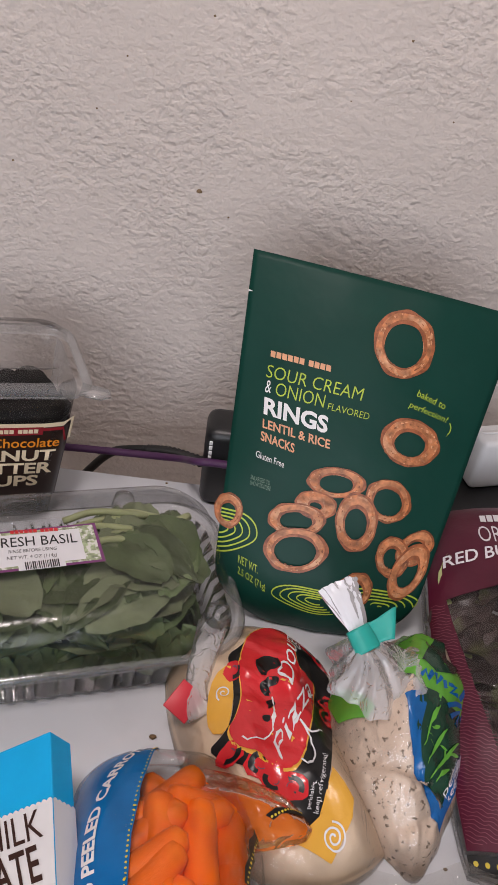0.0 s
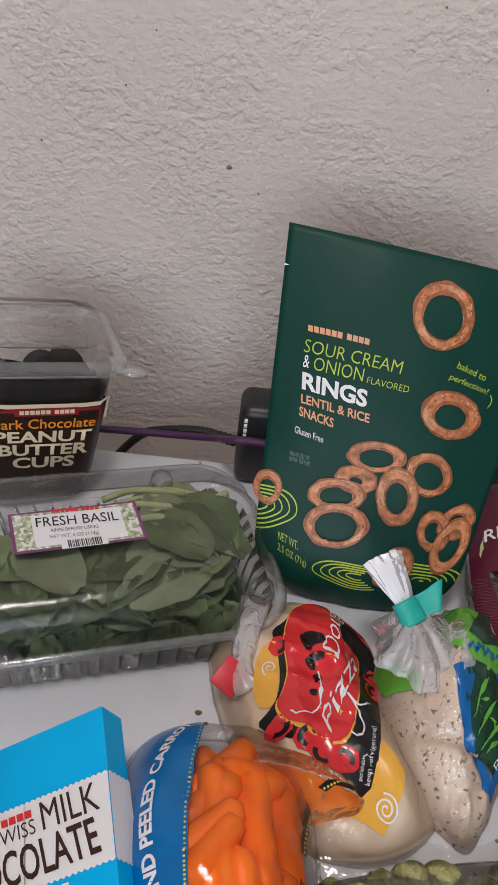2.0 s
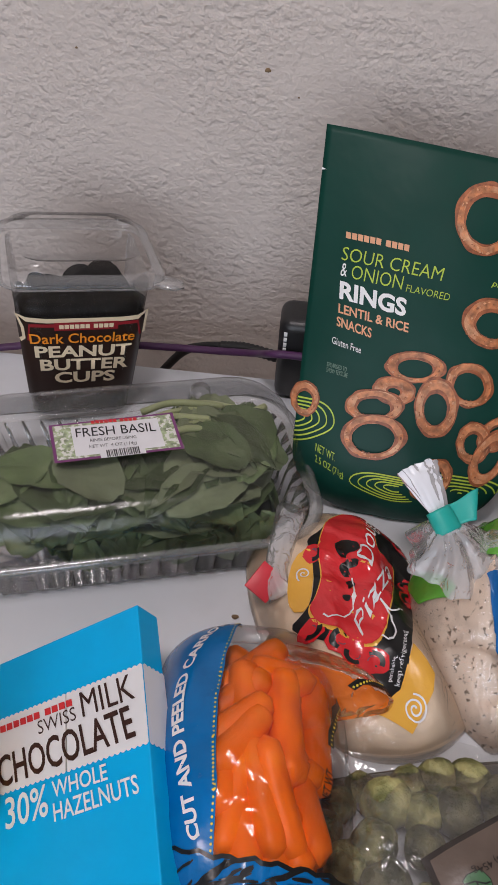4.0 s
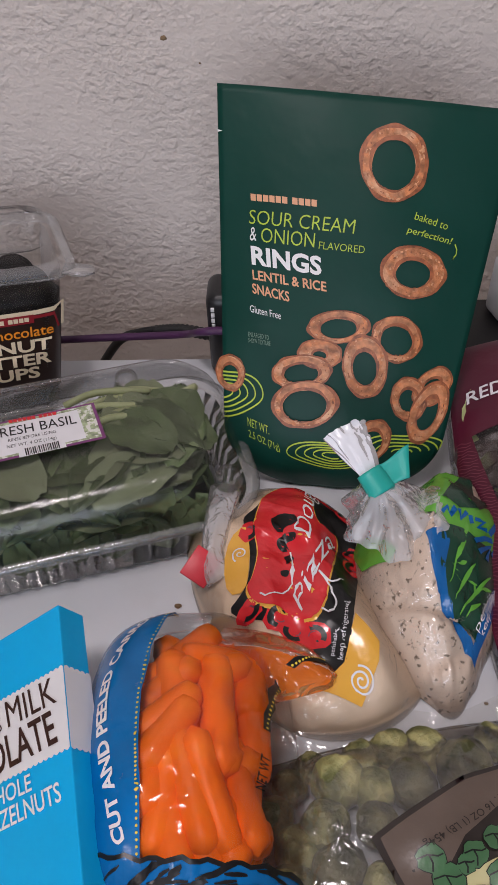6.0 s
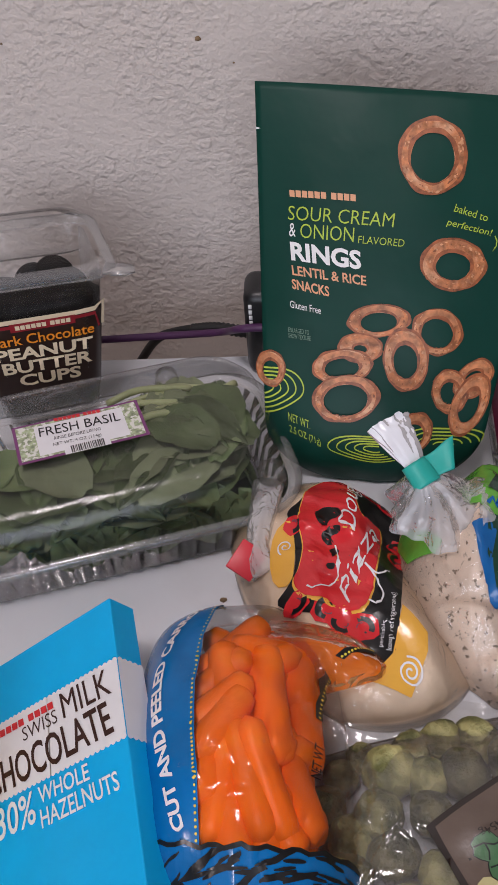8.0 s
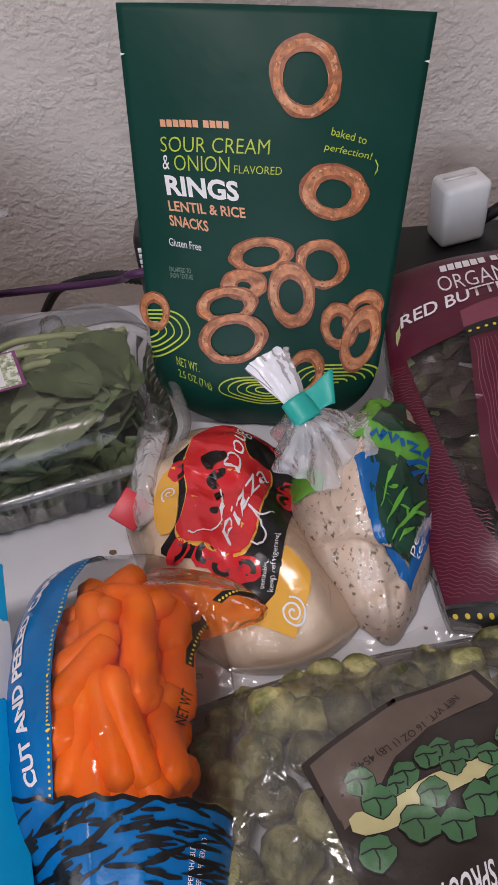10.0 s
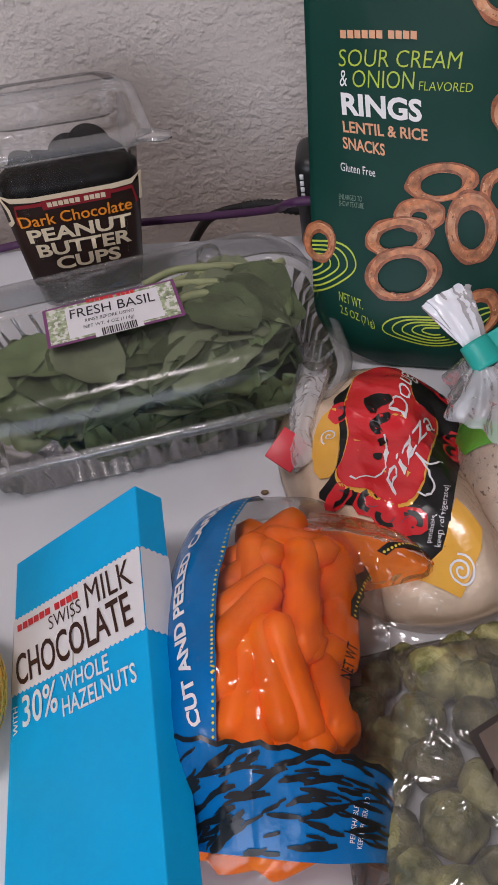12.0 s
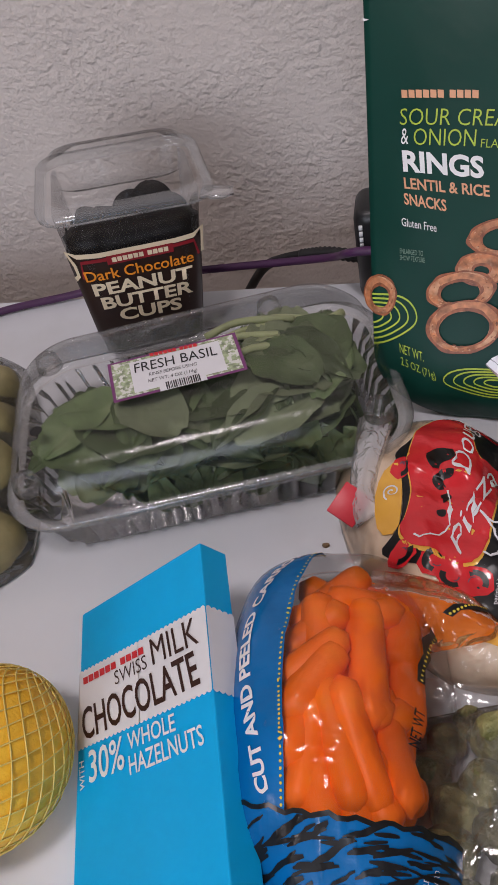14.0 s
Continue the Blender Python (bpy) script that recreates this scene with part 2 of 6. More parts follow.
PEACH = material("peach_print", (0.70, 0.36, 0.20), 0.45, vary=0.05)
WHITE_INK = material("white_print", (0.80, 0.80, 0.80), 0.45, vary=0.04)
DIM_INK = material("pale_green_small_print", (0.16, 0.26, 0.20), 0.45, vary=0.05)
CRUST = material("baked_ring_print", (0.46, 0.165, 0.060), 0.42, vary=0.5, grain=170, second=(0.74, 0.42, 0.24), second_scale=75, second_low=0.50, second_high=0.72, bump=0.0009, bump_scale=330)
CRUST_PALE = material("pale_crust_print", (0.60, 0.30, 0.15), 0.42, vary=0.3, grain=260)
CRUST_DARK = material("dark_ring_inside_print", (0.26, 0.085, 0.03), 0.45, vary=0.3, grain=150)
CRUST_EDGE = material("toasted_ring_edge_print", (0.29, 0.085, 0.028), 0.42, vary=0.5, grain=190)
CRUST_BACK = material("ring_back_wall_print", (0.50, 0.20, 0.085), 0.45, vary=0.45, grain=170)
CYAN = material("cyan_carton", (0.001, 0.43, 0.85), 0.40, spec=0.3, vary=0.03, grain=30, bump=0.00008, bump_scale=300)
CARTON_WHITE = material("white_carton_band", (0.78, 0.77, 0.78), 0.35, vary=0.03, grain=40)
BROWN_INK = material("chocolate_brown_print", (0.040, 0.014, 0.010), 0.4, vary=0.1)
RED_INK = material("red_print", (0.62, 0.028, 0.035), 0.4, vary=0.08)
BLUE_FILM = material("bright_blue_print", (0.001, 0.145, 0.42), 0.26, vary=0.12, grain=40, bump=0.0009, bump_scale=60, coat=0.1, spec=0.35)
BLACK_INK = material("black_print", (0.005, 0.005, 0.006), 0.35, vary=0.2, bump=0.0005, bump_scale=70, coat=0.0)
YELLOW_INK = material("yellow_dot_print", (0.72, 0.55, 0.05), 0.4, vary=0.08)
CARROT = material("carrot_orange", (1.0, 0.185, 0.002), 0.42, spec=0.22, vary=0.14, grain=40, stretch=(1, 1, 1), second=(1.0, 0.235, 0.004), second_scale=45, bump=0.0002, bump_scale=300, island=0.10)
FILM = film("clear_bag_film", tint=(0.99, 0.99, 0.99), gloss=0.012, haze=0.006, wrinkle=0.0034, wrinkle_scale=30, rough=0.11)
SPROUT_FILM = film("cloudy_bag_film", tint=(0.975, 0.975, 0.97), gloss=0.045, haze=0.10, haze_colour=(0.55, 0.53, 0.50), wrinkle=0.0042, wrinkle_scale=46, rough=0.12, edge=0.9)
CLAM = film("clear_moulded_plastic", tint=(0.985, 0.985, 0.985), gloss=0.012, haze=0.008, wrinkle=0.0008, wrinkle_scale=34, rough=0.19, edge=0.6)
CLAM_TRAY = film("clear_ribbed_plastic", tint=(0.97, 0.97, 0.97), gloss=0.05, edge=0.85, haze=0.045, wrinkle=0.0003, wrinkle_scale=25, rough=0.10)
RIM = film("thick_clear_rim", tint=(0.96, 0.96, 0.96), gloss=0.07, edge=0.5, haze=0.14, haze_colour=(0.85, 0.86, 0.88), wrinkle=0.0004, wrinkle_scale=40, rough=0.14)
CRINKLE = film("crinkled_bag_film", tint=(0.985, 0.985, 0.985), gloss=0.030, haze=0.02, wrinkle=0.0040, wrinkle_scale=65, rough=0.12, edge=0.5)
NECK_FILM = film("gathered_neck_film", gloss=0.035, haze=0.30, haze_colour=(0.90, 0.93, 0.98), wrinkle=0.0030, wrinkle_scale=90, rough=0.12)
MILKY = film("milky_twisted_film", gloss=0.04, haze=0.85, haze_colour=(0.92, 0.94, 1.0), wrinkle=0.0006, wrinkle_scale=120, rough=0.25)
END_FILM = film("twisted_clear_film", gloss=0.06, haze=0.42, haze_colour=(0.86, 0.84, 0.84), wrinkle=0.0030, wrinkle_scale=90, rough=0.14)
ORANGE_FILM = film("orange_tinted_film", tint=(0.99, 0.62, 0.34), gloss=0.05, haze=0.46, haze_colour=(0.98, 0.20, 0.006), wrinkle=0.0040, wrinkle_scale=55, rough=0.12)
DOUGH = material("raw_dough", (0.82, 0.64, 0.465), 0.45, vary=0.05, grain=25, coat=0.08, bump=0.0022, bump_scale=48)
HERB_DOUGH = material("speckled_herb_dough", (0.77, 0.615, 0.49), 0.45, vary=0.06, grain=25, coat=0.08, second=(0.22, 0.16, 0.11), second_scale=260, second_low=0.59, second_high=0.67, bump=0.0022, bump_scale=48)
RED_FILM = material("glossy_red_print", (0.66, 0.022, 0.030), 0.2, vary=0.1, grain=35, bump=0.0010, bump_scale=75, coat=0.4)
AMBER = material("amber_print", (0.80, 0.42, 0.06), 0.25, vary=0.06, grain=30, bump=0.0008, bump_scale=75, coat=0.3)
LEAF_PRINT = material("leaf_green_print", (0.13, 0.42, 0.05), 0.25, vary=0.12, bump=0.0008, bump_scale=75, coat=0.3)
DARK_GREEN = material("dark_green_print", (0.010, 0.055, 0.030), 0.25, vary=0.15, bump=0.0008, bump_scale=75, coat=0.3)
ROYAL = material("royal_blue_print", (0.006, 0.115, 0.36), 0.22, vary=0.1, bump=0.0008, bump_scale=75, coat=0.3)
TEAL = material("teal_tape", (0.02, 0.40, 0.34), 0.4, vary=0.06)
RED_TAPE = material("red_tape", (0.66, 0.03, 0.05), 0.4, vary=0.06)
BASIL = material("basil_leaf", (0.100, 0.140, 0.060), 0.50, vary=0.18, grain=45, second=(0.165, 0.205, 0.105), second_scale=24, bump=0.0010, bump_scale=130, spec=0.3, island=0.42)
BASIL_PALE = material("basil_leaf_underside", (0.20, 0.235, 0.135), 0.55, vary=0.15, grain=50, bump=0.0010, bump_scale=130, spec=0.25, island=0.30)
STEM = material("pale_basil_stem", (0.36, 0.40, 0.20), 0.45, vary=0.12, grain=80, island=0.2)
PAPER = material("white_label_paper", (0.76, 0.75, 0.77), 0.55, vary=0.03)
PURPLE = material("purple_border_print", (0.20, 0.05, 0.17), 0.5, vary=0.1)
HERBAL = material("printed_herbs", (0.34, 0.40, 0.24), 0.5, vary=0.5, grain=300, second=(0.72, 0.72, 0.66), second_scale=260, second_low=0.5, second_high=0.56)
CHOC = material("dark_chocolate_cup", (0.010, 0.007, 0.006), 0.45, vary=0.3, grain=120, bump=0.0008, bump_scale=110, spec=0.2)
TUB_LABEL = material("dark_brown_tub_label", (0.026, 0.012, 0.009), 0.35, vary=0.08)
CREAM = material("cream_print", (0.72, 0.60, 0.42), 0.4, vary=0.05)
MAROON = material("maroon_print", (0.25, 0.012, 0.020), 0.4, vary=0.08)
ORANGE_INK = material("orange_print", (0.78, 0.26, 0.02), 0.4, vary=0.05)
WINE = material("wine_red_film", (0.085, 0.008, 0.024), 0.34, vary=0.12, grain=25, bump=0.0009, bump_scale=45, coat=0.08, spec=0.35)
ROSE = material("rose_line_print", (0.19, 0.042, 0.070), 0.35, vary=0.1)
LETTUCE_DARK = material("dark_red_lettuce", (0.045, 0.028, 0.026), 0.4, vary=0.5, grain=60, second=(0.10, 0.11, 0.04), second_scale=22, bump=0.002, bump_scale=60, island=0.3)
LETTUCE_PALE = material("pale_lettuce_rib", (0.42, 0.46, 0.20), 0.45, vary=0.2, grain=50, bump=0.001, bump_scale=60, island=0.2)
SPROUT = material("brussels_sprout", (0.105, 0.115, 0.034), 0.45, vary=0.25, grain=1.2, second=(0.40, 0.38, 0.17), second_scale=0.8, second_low=0.42, second_high=0.66, bump=0.006, bump_scale=1.6, island=0.55)
TAUPE = material("taupe_label_print", (0.13, 0.095, 0.075), 0.3, vary=0.08, bump=0.0009, bump_scale=60, coat=0.3)
ESPRESSO = material("dark_brown_label_print", (0.025, 0.018, 0.015), 0.3, vary=0.1, bump=0.0009, bump_scale=60, coat=0.3)
PRINT_GREEN = material("printed_sprout_green", (0.055, 0.150, 0.062), 0.35, vary=0.15, bump=0.0009, bump_scale=60)
PRINT_CREAM = material("printed_stalk_cream", (0.56, 0.52, 0.26), 0.35, vary=0.06)
BLACK_PLASTIC = material("black_plastic", (0.012, 0.012, 0.013), 0.38, vary=0.2, bump=0.0001, bump_scale=900)
WHITE_PLASTIC = material("white_plastic", (0.74, 0.74, 0.75), 0.35, vary=0.02)
CORD_PURPLE = material("purple_cord", (0.075, 0.020, 0.085), 0.5, vary=0.1)
CORD_BLACK = material("black_cord", (0.010, 0.010, 0.011), 0.5, vary=0.1)
CRUMB = material("brown_crumb", (0.20, 0.13, 0.07), 0.8, vary=0.3)
LEMON = material("lemon_peel", (0.95, 0.53, 0.035), 0.42, vary=0.10, grain=25, bump=0.0006, bump_scale=350)
NET = material("yellow_plastic_net", (0.80, 0.58, 0.14), 0.4, vary=0.1)
PALE_TAG = material("pale_green_tag", (0.30, 0.50, 0.32), 0.5, vary=0.1)
MUSHROOM = material("olive_brown_produce", (0.22, 0.19, 0.09), 0.5, vary=0.35, grain=30, second=(0.34, 0.28, 0.13), second_scale=14, bump=0.0012, bump_scale=70, island=0.2)
LAMP_GLASS = bpy.data.materials.new("lit_lamp_glass")
LAMP_GLASS.use_nodes = True
LAMP_GLASS.node_tree.nodes["Principled BSDF"].inputs["Emission Color"].default_value = (1, 0.93, 0.86, 1)
LAMP_GLASS.node_tree.nodes["Principled BSDF"].inputs["Emission Strength"].default_value = 6


# ---- building helpers ----
def link(name, bm, mat, parent=None, label="", smooth=True):
    me = bpy.data.meshes.new(name)
    bm.normal_update()
    bm.to_mesh(me)
    bm.free()
    for p in me.polygons:
        p.use_smooth = smooth
    for one in mat if isinstance(mat, (list, tuple)) else [mat]:
        me.materials.append(one)
    ob = new(name, me)
    if parent is not None:
        ob.parent = parent
    if label:
        ob["label"] = label
    return ob


part = link


def thing(name, label, category, at=(0, 0, 0), group=""):
    ob = new(name)
    ob.location = at
    ob.empty_display_size = 0.02
    return tagged(ob, label, category, group)


def box_bm(x0, x1, y0, y1, z0, z1, bevel=0.0, segments=2):
    bm = bmesh.new()
    bmesh.ops.create_cube(bm, size=1)
    for v in bm.verts:
        v.co = ((x0 + x1) / 2 + v.co.x * (x1 - x0), (y0 + y1) / 2 + v.co.y * (y1 - y0), (z0 + z1) / 2 + v.co.z * (z1 - z0))
    if bevel:
        bmesh.ops.bevel(bm, geom=list(bm.edges), offset=bevel, segments=segments, profile=0.5, affect="EDGES")
    return bm


def structure(name, bm, mat, label, category, smooth=False):
    return tagged(link(name, bm, mat, smooth=smooth), label, category, kind="structure")


def sheet(S, nu, nv, u0=-1.0, u1=1.0, v0=-1.0, v1=1.0, lift=0.0):
    """A grid on the surface S."""
    bm = bmesh.new()
    rows = []
    for j in range(nv + 1):
        v = v0 + (v1 - v0) * j / nv
        rows.append([bm.verts.new(lifted(S, u0 + (u1 - u0) * i / nu, v, lift)) for i in range(nu + 1)])
    for j in range(nv):
        for i in range(nu):
            bm.faces.new((rows[j][i], rows[j][i + 1], rows[j + 1][i + 1], rows[j + 1][i]))
    return bm


def lifted(S, u, v, lift):
    p = Vector(S(u, v))
    if not lift:
        return p
    e = 0.004
    n = (Vector(S(u + e, v)) - Vector(S(u - e, v))).cross(Vector(S(u, v + e)) - Vector(S(u, v - e)))
    if n.length < 1e-12:
        n = Vector((0, 0, 1))
    n.normalize()
    if n.dot(Vector((0.05, -0.45, 0.8))) < 0:
        n.negate()
    return p + n * lift


def closed_bag(S, nu, nv, floor=0.0015, sink=None):
    """The surface S with a flat underside, a little inside its edge."""
    bm = sheet(S, nu, nv)
    top = list(bm.verts)
    under = []
    for v in top:
        w = bm.verts.new(v.co)
        w.co.z = min(v.co.z - 0.0006, floor) if sink is None else sink(v.co)
        under.append(w)
    W = nu + 1
    for j in range(nv):
        for i in range(nu):
            bm.faces.new((under[j * W + i], under[(j + 1) * W + i], under[(j + 1) * W + i + 1], under[j * W + i + 1]))
    ring = [j * W for j in range(nv + 1)] + [nv * W + i for i in range(1, W)] + [j * W + nu for j in range(nv - 1, -1, -1)] + [i for i in range(nu - 1, 0, -1)]
    for a, b in zip(ring, ring[1:] + ring[:1]):
        try:
            bm.faces.new((top[a], top[b], under[b], under[a]))
        except ValueError:
            pass
    return bm


def chop(bm, cell):
    for axis in (0, 1):
        lo, hi = min(v.co[axis] for v in bm.verts), max(v.co[axis] for v in bm.verts)
        k = math.ceil(lo / cell)
        while k * cell < hi:
            no = Vector((1, 0, 0)) if axis == 0 else Vector((0, 1, 0))
            bmesh.ops.bisect_plane(bm, geom=list(bm.verts) + list(bm.edges) + list(bm.faces), plane_co=no * (k * cell), plane_no=no)
            k += 1


def printed(name, bm, S, mat, parent, lift=0.0004, cell=0.12, label=""):
    """Lays a flat outline, drawn in the surface's own coordinates, on the surface S."""
    bmesh.ops.triangulate(bm, faces=list(bm.faces))
    chop(bm, cell)
    for v in bm.verts:
        v.co = lifted(S, v.co.x, v.co.y, lift)
    ob = link(name, bm, mat, parent, label)
    return ob


def outline(points, into=None):
    bm = into or bmesh.new()
    bm.faces.new([bm.verts.new((x, y, 0)) for x, y in points])
    return bm


def smooth_loop(points, times=2):
    for _ in range(times):
        made = []
        for a, b in zip(points, points[1:] + points[:1]):
            made += [(0.75 * a[0] + 0.25 * b[0], 0.75 * a[1] + 0.25 * b[1]), (0.25 * a[0] + 0.75 * b[0], 0.25 * a[1] + 0.75 * b[1])]
        points = made
    return points


def stroke(points, width, into=None, aspect=1.0):
    """A flat line of that width along the points; aspect: how much longer one unit across is than one upwards."""
    bm = into or bmesh.new()
    sides = []
    for i, p in enumerate(points):
        a, b = points[max(0, i - 1)], points[min(len(points) - 1, i + 1)]
        tx, ty = (b[0] - a[0]) * aspect, b[1] - a[1]
        length = math.hypot(tx, ty) or 1
        ox, oy = -ty / length * width / 2 / aspect, tx / length * width / 2
        sides.append((bm.verts.new((p[0] + ox, p[1] + oy, 0)), bm.verts.new((p[0] - ox, p[1] - oy, 0))))
    for (a, b), (c, d) in zip(sides, sides[1:]):
        bm.faces.new((a, b, d, c))
    return bm


def letters(body, weight=0.0, shear=0.0):
    """The words as a flat mesh in a box of 1 by 1."""
    c = bpy.data.curves.new("words", "FONT")
    c.body, c.size, c.offset, c.shear, c.resolution_u = body, 1, weight, shear, 3
    ob = new("words", c)
    me = bpy.data.meshes.new_from_object(ob.evaluated_get(bpy.context.evaluated_depsgraph_get()))
    bpy.data.objects.remove(ob)
    bm = bmesh.new()
    bm.from_mesh(me)
    bpy.data.meshes.remove(me)
    xs, ys = [v.co.x for v in bm.verts], [v.co.y for v in bm.verts]
    x0, x1, y0, y1 = min(xs), max(xs), min(ys), max(ys)
    for v in bm.verts:
        v.co = ((v.co.x - x0) / (x1 - x0), (v.co.y - y0) / (y1 - y0), 0)
    return bm


def words(body, S, bl, br, tl, mat, parent, weight=0.0, shear=0.0, lift=0.0008, bend=0.0, cell=0.12):
    """Words on the surface S, from the corners of their box: bottom left, bottom right, top left."""
    bm = letters(body, weight, shear)
    for v in bm.verts:
        a, b = v.co.x, v.co.y + bend * 4 * v.co.x * (1 - v.co.x)
        v.co = (bl[0] + a * (br[0] - bl[0]) + b * (tl[0] - bl[0]), bl[1] + a * (br[1] - bl[1]) + b * (tl[1] - bl[1]), 0)
    return printed("lettering", bm, S, mat, parent, lift, cell)


def bars(S, bl, br, tl, mat, parent, counts=(5, 4), lift=0.0008):
    """Plain bars in place of a name: one block a letter group."""
    total = sum(counts) + 0.6 * (len(counts) - 1)
    at = 0.0
    for n in counts:
        for k in range(n):
            a0, a1 = (at + k + 0.08) / total, (at + k + 0.90) / total
            pts = []
            for a, b in ((a0, 0.05), (a1, 0.0), (a1, 0.95), (a0, 1.0)):
                pts.append((bl[0] + a * (br[0] - bl[0]) + b * (tl[0] - bl[0]), bl[1] + a * (br[1] - bl[1]) + b * (tl[1] - bl[1])))
            printed("name_bar", outline(pts), S, mat, parent, lift)
        at += n + 0.6


def tube(points, radius, sides=10, flat=1.0, caps=True, folds=0.0):
    """A round or flattened tube through the points."""
    bm = bmesh.new()
    pts = [Vector(p) for p in points]
    rings = []
    for i, p in enumerate(pts):
        t = (pts[min(i + 1, len(pts) - 1)] - pts[max(i - 1, 0)]).normalized()
        side = t.cross(Vector((0, 0, 1)))
        side = side.normalized() if side.length > 1e-6 else Vector((1, 0, 0))
        up = side.cross(t)
        r = radius[i] if isinstance(radius, (list, tuple)) else radius
        ring = []
        for k in range(sides):
            a = k * math.tau / sides
            w = r * (1 + folds * math.sin(7 * a + 0.3 * i) + 0.6 * folds * math.sin(13 * a + 1))
            ring.append(bm.verts.new(p + side * (math.cos(a) * w) + up * (math.sin(a) * w * flat)))
        rings.append(ring)
    for a, b in zip(rings, rings[1:]):
        for k in range(sides):
            bm.faces.new((a[k], a[(k + 1) % sides], b[(k + 1) % sides], b[k]))
    if caps:
        bm.faces.new(rings[0][::-1])
        bm.faces.new(rings[-1])
    return bm


def curve_points(points, steps=8):
    """A smooth line through the points (Catmull-Rom)."""
    pts = [Vector(p) for p in points]
    pts = [2 * pts[0] - pts[1]] + pts + [2 * pts[-1] - pts[-2]]
    made = []
    for a, b, c, d in zip(pts, pts[1:], pts[2:], pts[3:]):
        for s in range(steps):
            t = s / steps
            made.append(0.5 * (2 * b + (c - a) * t + (2 * a - 5 * b + 4 * c - d) * t * t + (3 * b - a - 3 * c + d) * t ** 3))
    return made + [pts[-2]]


def ball_bm(radius, rough=0.0, seed=0, rings=10, around=14, squash=(1, 1, 1)):
    bm = bmesh.new()
    bmesh.ops.create_uvsphere(bm, u_segments=around, v_segments=rings, radius=radius)
    for v in bm.verts:
        k = 1 + rough * noise.noise(v.co * (1.6 / radius) + Vector((seed * 3.7, seed, 0)))
        v.co = Vector((v.co.x * squash[0], v.co.y * squash[1], v.co.z * squash[2])) * k
    return bm


# ---- room ----
structure("wall_north", box_bm(ROOM_X0 - 0.1, ROOM_X1 + 0.1, ROOM_Y1, ROOM_Y1 + 0.12, ROOM_Z0, ROOM_Z1), WALL, "warm off-white wall with knock-down plaster texture and small stains", "wall")
# side and south walls stay out of view; their dark colour deepens the shade
structure("wall_west", box_bm(ROOM_X0 - 0.1, ROOM_X0, ROOM_Y0, ROOM_Y1, ROOM_Z0, ROOM_Z1), LOW_BOUNCE_PAINT, "plain side wall out of view, darkened to cut bounced light", "wall")
structure("wall_east", box_bm(ROOM_X1, ROOM_X1 + 0.1, ROOM_Y0, ROOM_Y1, ROOM_Z0, ROOM_Z1), LOW_BOUNCE_PAINT, "plain side wall out of view, darkened to cut bounced light", "wall")
bm = bmesh.new()
for x0, x1, z0, z1 in ((ROOM_X0 - 0.1, WIN[0], ROOM_Z0, ROOM_Z1), (WIN[1], ROOM_X1 + 0.1, ROOM_Z0, ROOM_Z1), (WIN[0], WIN[1], ROOM_Z0, WIN[2]), (WIN[0], WIN[1], WIN[3], ROOM_Z1)):
    piece = box_bm(x0, x1, ROOM_Y0 - 0.12, ROOM_Y0, z0, z1)
    me = bpy.data.meshes.new("piece")
    piece.to_mesh(me)
    piece.free()
    bm.from_mesh(me)
    bpy.data.meshes.remove(me)
structure("wall_south", bm, LOW_BOUNCE_PAINT, "wall with a window opening, behind the viewer, darkened to cut bounced light", "wall")
structure("floor", box_bm(ROOM_X0 - 0.1, ROOM_X1 + 0.1, ROOM_Y0 - 0.12, ROOM_Y1 + 0.12, ROOM_Z0 - 0.1, ROOM_Z0), FLOOR, "brown board floor below the table", "floor")
structure("ceiling", box_bm(ROOM_X0 - 0.1, ROOM_X1 + 0.1, ROOM_Y0 - 0.12, ROOM_Y1 + 0.12, ROOM_Z1, ROOM_Z1 + 0.1), CEILING, "plain white ceiling", "ceiling")


def wall_marks():
    wall = bpy.data.objects["wall_north"]
    for x, z, r in ((-0.021, 0.240, 0.0032), (0.008, 0.219, 0.0013), (0.140, 0.387, 0.0014), (-0.021, 0.384, 0.0013), (-0.115, 0.300, 0.0013), (0.062, 0.415, 0.0012), (-0.19, 0.245, 0.0015), (0.19, 0.33, 0.0011), (-0.09, 0.345, 0.0011), (0.10, 0.335, 0.0009)):
        r *= 0.72
        bm = ball_bm(r, 0.5, x * 40, 6, 8, (1.1, 0.30, 0.9))
        bmesh.ops.translate(bm, vec=(x, ROOM_Y1 - r * 0.1, z), verts=bm.verts)
        part("speck", bm, CRUMB, wall)


wall_marks()


def make_table():
    t = thing("table", "white laminate table top pushed close to the wall", "table", (0, 0.1, ROOM_Z0))
    top = part("tabletop", box_bm(-0.75, 0.62, -0.16, 0.606, -0.028, 0.0, 0.003, 3), LAMINATE, None)
    top.parent = t
    top.matrix_parent_inverse = t.matrix_basis.inverted()
    for x in (-0.70, 0.57):
        for y in (-0.11, 0.55):
            leg = part("leg", box_bm(x - 0.02, x + 0.02, y - 0.02, y + 0.02, ROOM_Z0, -0.0285, 0.003), WHITE_PLASTIC, None)
            leg.parent = t
            leg.matrix_parent_inverse = t.matrix_basis.inverted()
    return t


make_table()


